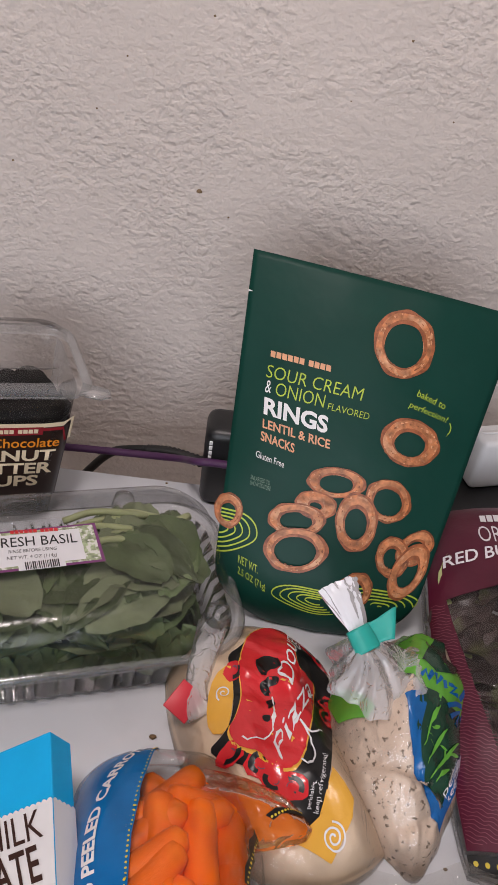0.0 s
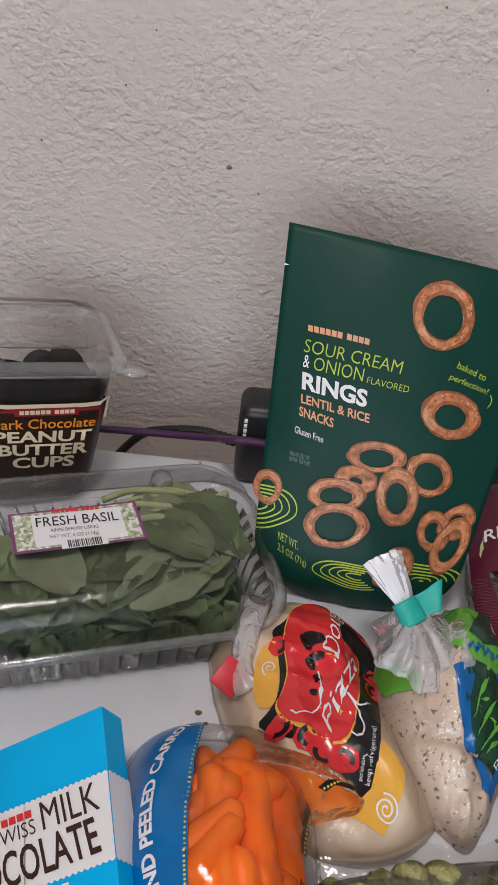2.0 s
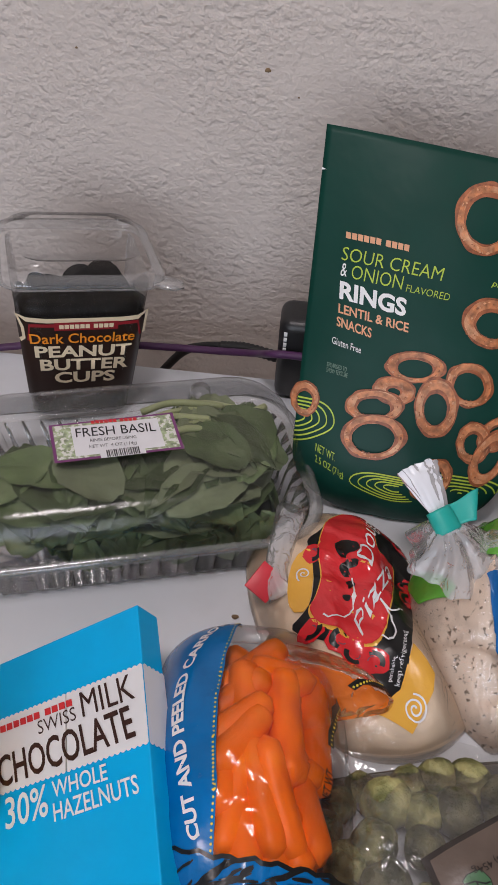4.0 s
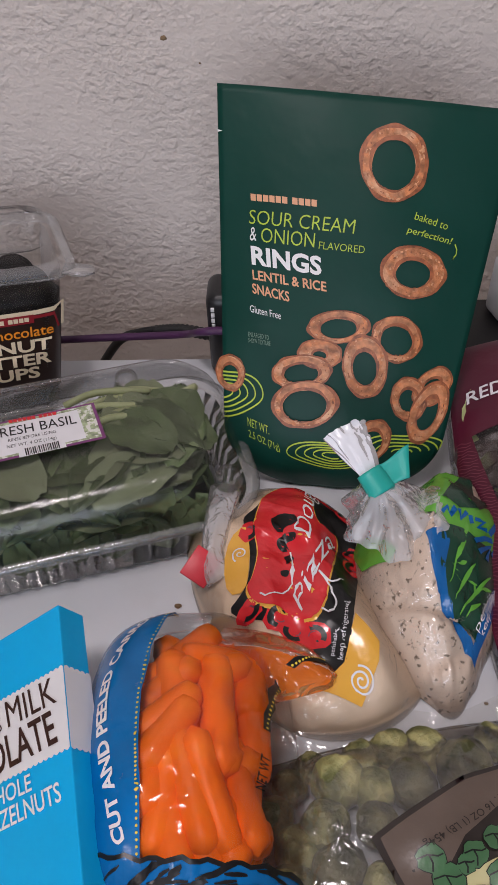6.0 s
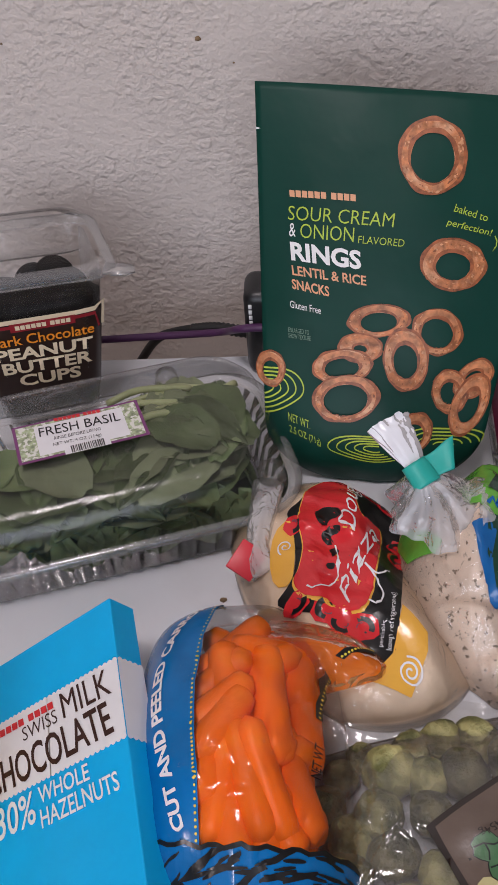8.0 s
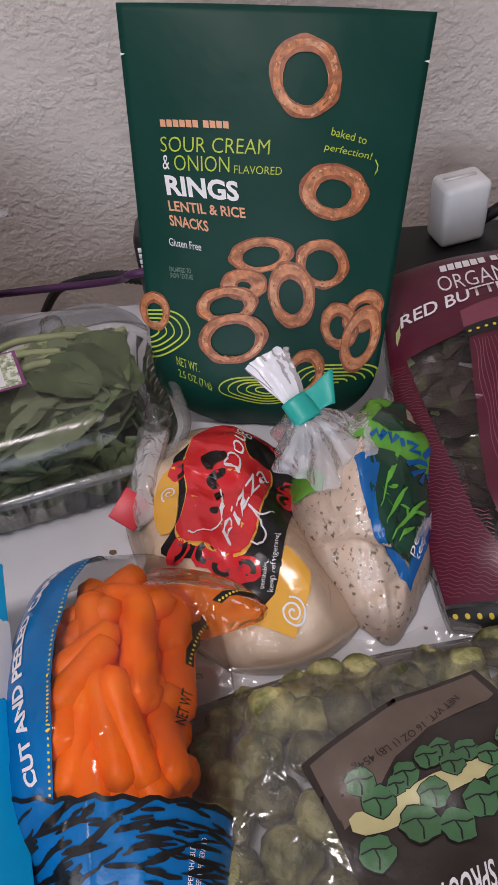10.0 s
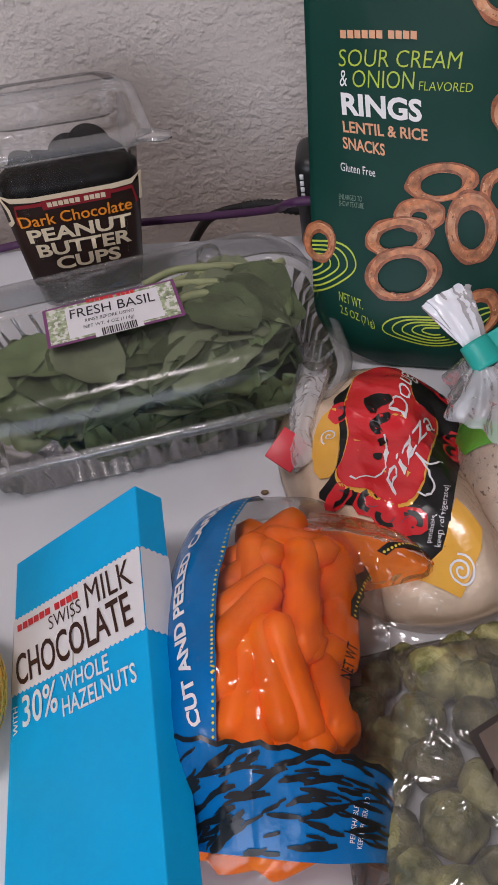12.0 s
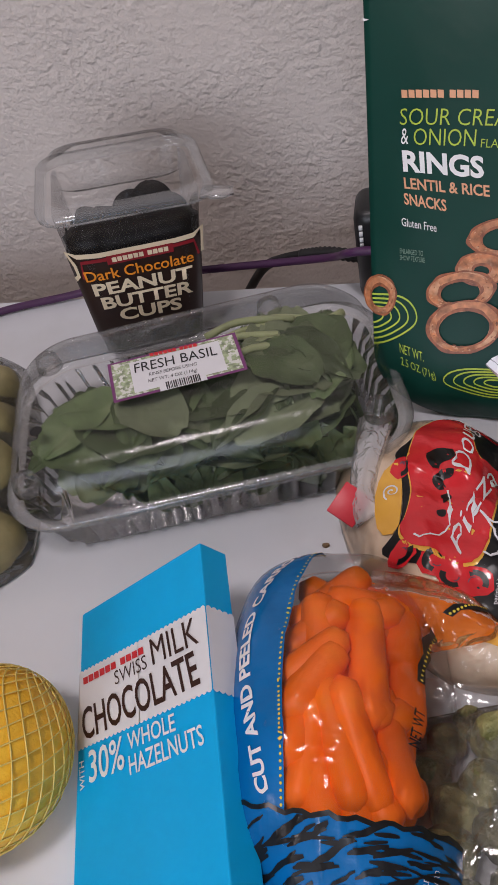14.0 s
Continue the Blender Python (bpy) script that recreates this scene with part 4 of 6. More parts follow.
    printed("brush_stroke", bm, S, BLACK_INK, t, 0.0009, 0.06)
    words("NET WT", S, (0.660, -0.19), (0.715, -0.02), (0.588, -0.18), BLACK_INK, t, 0.01)
    words("PERISHABLE", S, (0.690, -0.780), (0.715, -0.66), (0.655, -0.776), WHITE_INK, t)
    words("KEEP REFRIGERATED", S, (0.740, -0.800), (0.790, -0.63), (0.705, -0.796), WHITE_INK, t)
    # printed border round the free end of the bag
    bm = stroke([(0.70, 0.12), (0.71, 0.20), (0.76, 0.27), (0.76, 0.35), (0.83, 0.42), (0.85, 0.50), (0.94, 0.56)], 0.032, aspect=0.57)
    printed("border", bm, S, BLACK_INK, t, 0.0006, 0.08)
    bm = bmesh.new()
    for k in range(16):
        f = k / 15
        u, v = 0.70 + 0.22 * f ** 1.3, 0.13 + 0.41 * f
        outline([(u + 0.010 * math.cos(j * math.tau / 6), v + 0.006 * math.sin(j * math.tau / 6)) for j in range(6)], bm)
    printed("dot_border", bm, S, YELLOW_INK, t, 0.0010, 0.5, "row of yellow dots")
    # gathered end of the film that points away
    tail = curve_points([Vector((0.036, 0.262, 0.050)), Vector((0.062, 0.263, 0.053)), Vector((0.088, 0.262, 0.050)), Vector((0.106, 0.257, 0.045))], 8)

    def free_end(u, v):
        f = (v + 1) / 2 * (len(tail) - 1)
        k = min(int(f), len(tail) - 2)
        p = tail[k].lerp(tail[k + 1], f - k)
        w = (v + 1) / 2
        half = 0.030 * (1 - w) ** 0.65 + 0.0015
        crease = 0.0022 * math.sin(9 * u + 3 * w) * (1 - w)
        return (p.x + 0.10 * half * u, p.y + half * u, p.z + 0.010 * (1 - u * u) * (1 - w) - 0.016 * u * u * (1 - 0.6 * w) + crease)

    part("bag_end", sheet(free_end, 24, 24), ORANGE_FILM, t, "gathered orange film end")
    end = printed("end_border", stroke([(-0.30, 0.10), (-0.10, 0.22), (0.02, 0.40), (0.10, 0.52), (0.24, 0.62), (0.45, 0.74)], 0.15), free_end, BLACK_INK, t, 0.0008, 0.15)
    bm = bmesh.new()
    for k in range(12):
        u, v = -0.26 + 0.058 * k, 0.13 + 0.050 * k
        outline([(u + 0.035 * math.cos(j * math.tau / 6), v + 0.022 * math.sin(j * math.tau / 6)) for j in range(6)], bm)
    printed("dot_border", bm, free_end, YELLOW_INK, end, 0.0013, 0.5)
    for ob in t.children:
        if ob.type == "MESH":
            ob.matrix_parent_inverse = inv
    return t


carrot_bag()


# ---- clamshell of basil ----
CLAM_AT, CLAM_TURN = (-0.0898, 0.4215), 0.279


def clam_point(a, b, z):
    c, s = math.cos(CLAM_TURN), math.sin(CLAM_TURN)
    return Vector((CLAM_AT[0] + a * c - b * s, CLAM_AT[1] + a * s + b * c, z))


def rounded_loop(half_a, half_b, radius, count=144, ribs=0, depth=0.0):
    pts = []
    total = 4 * (half_a + half_b) - 8 * radius + math.tau * radius
    for k in range(count):
        d = total * k / count
        legs = ((2 * (half_a - radius), (-half_a + radius, -half_b), (1, 0)), (2 * (half_b - radius), (half_a, -half_b + radius), (0, 1)),
                (2 * (half_a - radius), (half_a - radius, half_b), (-1, 0)), (2 * (half_b - radius), (-half_a, half_b - radius), (0, -1)))
        for i, (length, start, way) in enumerate(legs):
            if d <= length:
                p, n = (start[0] + way[0] * d, start[1] + way[1] * d), (way[1], -way[0])
                break
            d -= length
            if d <= math.tau * radius / 4:
                a = d / radius
                nx, ny = way[1] * math.cos(a) + way[0] * math.sin(a), -way[0] * math.cos(a) + way[1] * math.sin(a)
                ex, ey = start[0] + way[0] * length - way[1] * radius, start[1] + way[1] * length + way[0] * radius
                p, n = (ex + nx * radius, ey + ny * radius), (nx, ny)
                break
            d -= math.tau * radius / 4
        else:
            p, n = (-half_a + radius, -half_b), (0, -1)
        w = depth * (0.5 + 0.5 * math.cos(ribs * math.tau * k / count)) if ribs else 0
        pts.append((p[0] - n[0] * w, p[1] - n[1] * w))
    return pts


def stack(loops, cap_low=False, cap_high=False):
    bm = bmesh.new()
    rings = [[bm.verts.new(clam_point(a, b, z)) for a, b in pts] for pts, z in loops]
    for r, q in zip(rings, rings[1:]):
        for k in range(len(r)):
            j = (k + 1) % len(r)
            bm.faces.new((r[k], r[j], q[j], q[k]))
    if cap_low:
        bm.faces.new(rings[0][::-1])
    if cap_high:
        bm.faces.new(rings[-1])
    return bm


def leaf_mesh(length, width, seed, flat=1.0):
    bm = bmesh.new()
    rnd = random.Random(seed)
    curl, fold, sway = rnd.uniform(-0.1, 0.45) * flat, rnd.uniform(0.10, 0.50) * flat, rnd.uniform(-0.25, 0.25)
    rows = []
    for j in range(10):
        f = j / 9
        w = width / 2 * math.sin(math.pi * min(1, f * 0.93 + 0.06)) ** 0.75 * (1 - 0.30 * f)
        row = []
        for i in range(7):
            g = -1 + i / 3
            wob = 0.0015 * math.sin(7 * f + 5 * g + seed)
            row.append(bm.verts.new((g * w * (1 + 0.06 * math.sin(17 * f + seed)) + sway * length * f * f * 0.4, (f - 0.5) * length, fold * abs(g) * w * 0.7 - curl * length * (f - 0.5) ** 2 + wob)))
        rows.append(row)
    for a, b in zip(rows, rows[1:]):
        for i in range(6):
            bm.faces.new((a[i], a[i + 1], b[i + 1], b[i]))
    me = bpy.data.meshes.new("leaf")
    bm.to_mesh(me)
    bm.free()
    for p in me.polygons:
        p.use_smooth = True
    me.materials.append(BASIL)
    return me


def basil_clamshell():
    t = thing("basil_clamshell", "clear plastic clamshell full of fresh green basil on the table", "herb container", (*CLAM_AT, 0))
    inv = t.matrix_basis.inverted()
    A, B = 0.138, 0.079
    base = [(rounded_loop(A - 0.020, B - 0.010, 0.030, 432, 54, 0.0), 0.0012), (rounded_loop(A - 0.014, B - 0.006, 0.034, 432, 54, 0.0060), 0.006),
            (rounded_loop(A - 0.009, B - 0.003, 0.036, 432, 54, 0.0060), 0.030), (rounded_loop(A - 0.006, B - 0.002, 0.038, 432, 54, 0.0), 0.037)]
    part("tray", stack(base, cap_low=True), CLAM_TRAY, t, "clear tray with moulded ribs")
    flange = [(rounded_loop(A - 0.006, B - 0.002, 0.038), 0.0372), (rounded_loop(A + 0.003, B + 0.003, 0.042), 0.0376), (rounded_loop(A + 0.004, B + 0.004, 0.042), 0.0412),
              (rounded_loop(A + 0.001, B + 0.001, 0.041), 0.0440), (rounded_loop(A - 0.003, B - 0.001, 0.040), 0.0440)]
    part("rim", stack(flange), RIM, t, "clear rolled rim")
    lid = [(rounded_loop(A - 0.003, B - 0.001, 0.040), 0.0442), (rounded_loop(A - 0.006, B - 0.003, 0.040), 0.058), (rounded_loop(A - 0.009, B - 0.006, 0.040), 0.066),
           (rounded_loop(A - 0.016, B - 0.012, 0.038), 0.0755), (rounded_loop(A - 0.024, B - 0.020, 0.034), 0.0800), (rounded_loop(A - 0.034, B - 0.030, 0.030), 0.0812), (rounded_loop(A - 0.07, B - 0.06, 0.02), 0.0815)]
    part("lid", stack(lid, cap_high=True), CLAM, t, "clear domed lid")
    # press-in tabs at the rim's corners
    for a, b in ((A - 0.022, -B + 0.018), (-A + 0.020, -B + 0.022), (A - 0.075, B - 0.016), (-A + 0.03, B - 0.02)):
        bm = bmesh.new()
        bmesh.ops.create_cone(bm, cap_ends=True, segments=18, radius1=0.010, radius2=0.008, depth=0.010)
        p = clam_point(a, b, 0.064)
        bmesh.ops.translate(bm, vec=p, verts=bm.verts)
        part("snap_tab", bm, CLAM, t)
    for a, b in ((-0.105, -0.030),):
        bm = bmesh.new()
        bmesh.ops.create_circle(bm, cap_ends=True, segments=14, radius=0.0042)
        bmesh.ops.translate(bm, vec=clam_point(a, b, 0.0824), verts=bm.verts)
        part("vent_hole", bm, BLACK_INK, t)
    # leaves, the upper ones pressed flat against the lid
    rnd = random.Random(11)
    meshes = [leaf_mesh(rnd.uniform(0.050, 0.084), rnd.uniform(0.030, 0.050), k) for k in range(9)]
    c, s = math.cos(CLAM_TURN), math.sin(CLAM_TURN)

    def contained(me, m, low_back):
        """True while the whole leaf stays inside the plastic."""
        for v in me.vertices:
            p = m @ v.co
            dx, dy = p.x - CLAM_AT[0], p.y - CLAM_AT[1]
            a, b = dx * c + dy * s, dy * c - dx * s
            inset = 0.019 if p.z < 0.038 else 0.013 + 0.6 * max(0.0, p.z - 0.060)
            if abs(a) > A - inset or abs(b) > B - 0.75 * inset or not 0.003 < p.z < 0.0785:
                return False
            if low_back and a < 0.012 and b > 0.022 and p.z > 0.030:
                return False
        return True

    broad = [leaf_mesh(rnd.uniform(0.068, 0.092), rnd.uniform(0.042, 0.054), 20 + k, 0.6) for k in range(7)]
    for me in broad[5:]:
        me.materials[0] = BASIL_PALE
    for z0, z1, number, a0 in ((0.010, 0.034, 44, -0.055), (0.034, 0.054, 46, -0.085), (0.052, 0.063, 34, -0.100), (0.063, 0.0735, 26, -0.095)):
        made, tries = 0, 0
        while made < number and tries < 2500:
            tries += 1
            a, b = rnd.uniform(a0, 0.112), rnd.uniform(-0.062, 0.056)
            me = broad[rnd.randrange(7)] if z0 > 0.03 else meshes[rnd.randrange(9)]
            tilt = 4 if z0 > 0.060 else 16
            if a > 0.05 and b > 0.030 and z0 > 0.05:
                continue
            m = Matrix.Translation(clam_point(a, b, rnd.uniform(z0, z1))) @ pose(0, 0, 0, rnd.uniform(-tilt, tilt), rnd.uniform(-tilt, tilt), rnd.choice((20, 60, 160, 200, 240, 330)) + rnd.uniform(-40, 40))
            if not contained(me, m, True):
                continue
            ob = new("leaf", me)
            ob.matrix_world = m
            ob.parent = t
            made += 1
    # leaves that stand against the ribbed front and end of the tray
    for k in range(22):
        front = k < 16
        a, b, turn = (-0.035 + 0.0092 * k, -B + 0.020 + rnd.uniform(0, 0.006), 0) if front else (A - 0.028 - rnd.uniform(0, 0.006), -0.045 + 0.016 * (k - 16), 90)
        m = Matrix.Translation(clam_point(a, b, 0.027 + rnd.uniform(-0.003, 0.004))) @ pose(0, 0, 0, 0, 0, math.degrees(CLAM_TURN) + turn) @ pose(0, 0, 0, rnd.uniform(66, 84), 0, 0) @ pose(0, 0, 0, 0, 0, rnd.uniform(-50, 50)) @ Matrix.Diagonal((0.62, 0.62, 0.62, 1))
        ob = new("leaf", meshes[k % 9])
        ob.matrix_world = m
        ob.parent = t
    for k in range(9):
        a, b = rnd.uniform(0.015, 0.055), 0.012 + 0.0052 * k
        z = 0.062 + 0.005 * math.sin(k * 2.1)
        pts = [clam_point(a - 0.01, b - rnd.uniform(0.002, 0.02), z + 0.004), clam_point(a + 0.015, b - 0.004, z + 0.006), clam_point(a + 0.05, b + 0.001 - 0.006 * (k % 3), z), clam_point(a + 0.066 - 0.004 * (k % 4), b - 0.004, z - 0.003)]
        part("stem", tube(curve_points(pts, 4), 0.0022 + 0.0006 * (k % 3), 8), STEM, t)
    # label
    S = basil_label_face
    lab = printed("label", outline([(0, 0), (1, 0), (1, 1), (0, 1)]), S, PURPLE, t, 0.0, 0.5, "white paper label with a purple border")
    printed("label_picture", outline([(0.025, 0.05), (0.975, 0.05), (0.975, 0.95), (0.025, 0.95)]), S, HERBAL, lab, 0.0003, 0.5)
    printed("label_panel", outline([(0.165, 0.10), (0.86, 0.10), (0.86, 0.88), (0.165, 0.88)]), S, PAPER, lab, 0.0005, 0.5)
    printed("label_panel", outline([(0.35, -0.02), (0.70, -0.02), (0.70, 0.20), (0.35, 0.20)]), S, PAPER, lab, 0.0006, 0.5)
    bars(S, (0.33, 0.90), (0.70, 0.86), (0.33, 0.99), RED_INK, lab, (6, 4), 0.0008)
    words("FRESH BASIL", S, (0.195, 0.58), (0.825, 0.52), (0.200, 0.82), BLACK_INK, lab, 0.0)
    words("RINSE BEFORE USING", S, (0.295, 0.42), (0.655, 0.39), (0.300, 0.50), BLACK_INK, lab, -0.004)
    words("NET WT. 4 OZ (114g)", S, (0.275, 0.24), (0.645, 0.21), (0.280, 0.345), BLACK_INK, lab, -0.002)
    bm = bmesh.new()
    x = 0.40
    while x < 0.655:
        w = rnd.choice((0.004, 0.006, 0.010))
        outline([(x, -0.01), (x + w, -0.01), (x + w, 0.17), (x, 0.17)], bm)
        x += w + rnd.choice((0.005, 0.008))
    tagged(printed("barcode", bm, S, BLACK_INK, lab, 0.0008, 0.5), kind="stuff")
    for ob in t.children:
        ob.matrix_parent_inverse = inv
    return t


basil_clamshell()


# ---- tub of peanut butter cups, tipped back behind the clamshell ----
def chocolate_tub():
    t = thing("chocolate_tub", "clear square tub of dark chocolate cups standing behind the clamshell", "candy tub", (-0.15, 0.53, 0))
    inv = t.matrix_basis.inverted()

    def loop(half, back, r, z, n=56, front=0.0):
        pts = rounded_loop(half, back / 2, r, n)
        return [Vector(tub_place(x, y + back / 2 + front, z)) for x, y in pts]

    def wall_of(loops, cap0=False, cap1=False):
        bm = bmesh.new()
        rings = [[bm.verts.new(p) for p in l] for l in loops]
        for r, q in zip(rings, rings[1:]):
            for k in range(len(r)):
                j = (k + 1) % len(r)
                bm.faces.new((r[k], r[j], q[j], q[k]))
        if cap0:
            bm.faces.new(rings[0][::-1])
        if cap1:
            bm.faces.new(rings[-1])
        return bm

    H = TUB_HIGH - 0.004
    part("tub_body", wall_of([loop(0.036, 0.064, 0.010, 0.001, front=0.010), loop(0.041, 0.076, 0.012, 0.006, front=0.0043), loop(0.055, 0.112, 0.016, H, front=-0.0061)], True), CLAM, t, "clear tapered tub")
    rim = [loop(0.060, 0.117, 0.018, H, front=-0.011), loop(0.065, 0.127, 0.022, H + 0.0005, front=-0.0155), loop(0.066, 0.129, 0.022, H + 0.006, front=-0.0165), loop(0.063, 0.123, 0.020, H + 0.009, front=-0.0135), loop(0.056, 0.109, 0.020, H + 0.010, front=-0.0065)]
    dome = [loop(0.0558, 0.1086, 0.020, H + 0.0103, front=-0.0063), loop(0.0550, 0.107, 0.022, H + 0.0150, front=-0.0050), loop(0.0525, 0.102, 0.022, H + 0.0185, front=-0.0025), loop(0.0485, 0.094, 0.020, H + 0.0190, front=0.0010), loop(0.0470, 0.091, 0.020, H + 0.0170, front=0.0025), loop(0.020, 0.04, 0.010, H + 0.0168, front=0.028)]
    lid = part("tub_lid", wall_of(dome, False, True), CLAM, t, "clear domed lid")
    part("lid_rim", wall_of(rim), RIM, t, "thick clear rim of the lid")
    bm = bmesh.new()
    pts = [(0.058, 0.002), (0.070, -0.004), (0.078, -0.010), (0.077, -0.019), (0.068, -0.023), (0.052, -0.016)]
    low = [bm.verts.new(tub_place(x, y, H + 0.0035)) for x, y in pts]
    top = [bm.verts.new(tub_place(x, y, H + 0.0060)) for x, y in pts]
    bm.faces.new(low[::-1])
    bm.faces.new(top)
    for k in range(6):
        bm.faces.new((low[k], low[(k + 1) % 6], top[(k + 1) % 6], top[k]))
    part("lift_tab", bm, RIM, t, "clear lift tab at the corner")
    # cups inside
    rnd = random.Random(3)
    bm = bmesh.new()
    bmesh.ops.create_cone(bm, cap_ends=True, segments=20, radius1=0.013, radius2=0.0165, depth=0.013)
    bmesh.ops.bevel(bm, geom=[e for e in bm.edges if len(e.link_faces) == 2 and e.calc_face_angle() > 0.6], offset=0.0012, segments=2, affect="EDGES")
    me = bpy.data.meshes.new("chocolate_cup")
    bm.to_mesh(me)
    bm.free()
    me.materials.append(CHOC)
    # the heap that fills the tub, its cups hard to tell apart behind the plastic
    heap = []
    for k in range(15):
        f = k / 14
        z = 0.006 + (H - 0.024) * f
        heap.append([Vector(tub_place(*p)) for p in ((x, y + (0.076 + 0.036 * f) / 2 + 0.0043 - 0.0104 * f, z) for x, y in rounded_loop(0.0395 + 0.0135 * f, (0.073 + 0.036 * f) / 2, 0.012 + 0.004 * f, 64))])
    for f, up in ((0.85, -0.019), (0.6, -0.017), (0.3, -0.016)):
        heap.append([Vector(tub_place(x * f, y * f + 0.054, H + 0.008 + up)) for x, y in rounded_loop(0.053, 0.0545, 0.016, 64)])
    bm = wall_of(heap, True, True)
    middle = Vector(tub_place(0, 0.05, 0.07))
    front_edge, depth_way = Vector(tub_place(0, 0, 0)), (Vector(tub_place(0, 1, 0)) - Vector(tub_place(0, 0, 0))).normalized()
    for v in bm.verts:
        v.co.z -= 0.45 * max(0.0, (v.co - front_edge).dot(depth_way) - 0.012) * min(1.0, max(0.0, (v.co.z - 0.04) / 0.05))
    for v in bm.verts:
        v.co += (middle - v.co).normalized() * (0.0005 + 0.004 * abs(noise.noise(v.co * 70)))
    part("cup_heap", bm, CHOC, t, "heap of dark chocolate cups")
    for x, y, z, rx, ry in ((0.020, 0.034, 0.003, 35, 20), (0.006, 0.030, -0.004, 50, -25), (-0.012, 0.050, -0.010, -30, 30), (0.004, 0.045, -0.006, 20, -40), (-0.030, 0.040, -0.010, 30, 30), (-0.034, 0.072, -0.026, -35, 10), (0.034, 0.070, -0.024, 20, 45)):
        ob = new("chocolate_cup", me)
        ob.matrix_world = Matrix.Translation(tub_place(x, y, H - 0.017 + z)) @ pose(0, 0, 0, rx, ry, 90 * rnd.random())
        ob.parent = t
    # wrap-round label
    S = tub_front

    def wrap(u, v):
        if abs(u) > 1:
            return tub_place(math.copysign(0.041 + 0.014 * v, u), 0.0097 - 0.0106 * v + (abs(u) - 1) * 0.05, TUB_HIGH * v)
        return tub_front(u, v)

    bm = sheet(wrap, 30, 10, -2.2, 2.2, 0.19, 0.745, 0.0)
    for v in bm.verts:
        v.co += Vector((0, -0.0008, 0.0003))
    lab = part("label", bm, TUB_LABEL, t, "dark brown label with cream border")

    def strip(pts, width, mat):
        printed("label_border", stroke(pts, width, aspect=0.65), S, mat, lab, 0.0016, 0.2)

    strip([(-0.98, 0.61), (-0.92, 0.63), (-0.92, 0.70), (-0.98, 0.785), (-0.86, 0.757), (-0.55, 0.748), (0.55, 0.752), (0.86, 0.758), (0.985, 0.795), (0.985, 0.64)], 0.030, CREAM)
    strip([(-0.86, 0.61), (-0.82, 0.715), (-0.40, 0.715), (0.40, 0.720), (0.86, 0.726), (0.93, 0.63)], 0.022, MAROON)
    printed("name_panel", outline([(-0.45, 0.680), (0.55, 0.686), (0.55, 0.742), (-0.45, 0.736)]), S, MAROON, lab, 0.0019, 0.2)
    bars(S, (-0.38, 0.694), (0.48, 0.700), (-0.38, 0.724), CREAM, lab, (6, 4), 0.0024)
    words("Dark Chocolate", S, (-0.84, 0.590), (0.84, 0.596), (-0.84, 0.660), ORANGE_INK, lab, 0.012, 0, 0.0022)
    words("PEANUT", S, (-0.790, 0.490), (0.810, 0.492), (-0.790, 0.574), CREAM, lab, 0.030, 0, 0.0022)
    words("BUTTER", S, (-0.730, 0.393), (0.800, 0.395), (-0.730, 0.477), CREAM, lab, 0.030, 0, 0.0022)
    words("CUPS", S, (-0.506, 0.297), (0.588, 0.299), (-0.506, 0.381), CREAM, lab, 0.030, 0, 0.0022)
    for ob in t.children:
        ob.matrix_parent_inverse = inv
    return t


chocolate_tub()


# ---- pizza dough bag ----
def swirl(cu, cv, ru, rv, turns, start=0.0, steps=50):
    return [(cu + ru * (0.12 + 0.88 * k / steps) * math.cos(start + turns * math.tau * k / steps), cv + rv * (0.12 + 0.88 * k / steps) * math.sin(start + turns * math.tau * k / steps)) for k in range(steps + 1)]


def dough_below(S):
    def inner(u, v):
        x, y, z = S(u * 0.985, v * 0.985)
        return (x, y, max(0.001, z - 0.0012))
    return inner


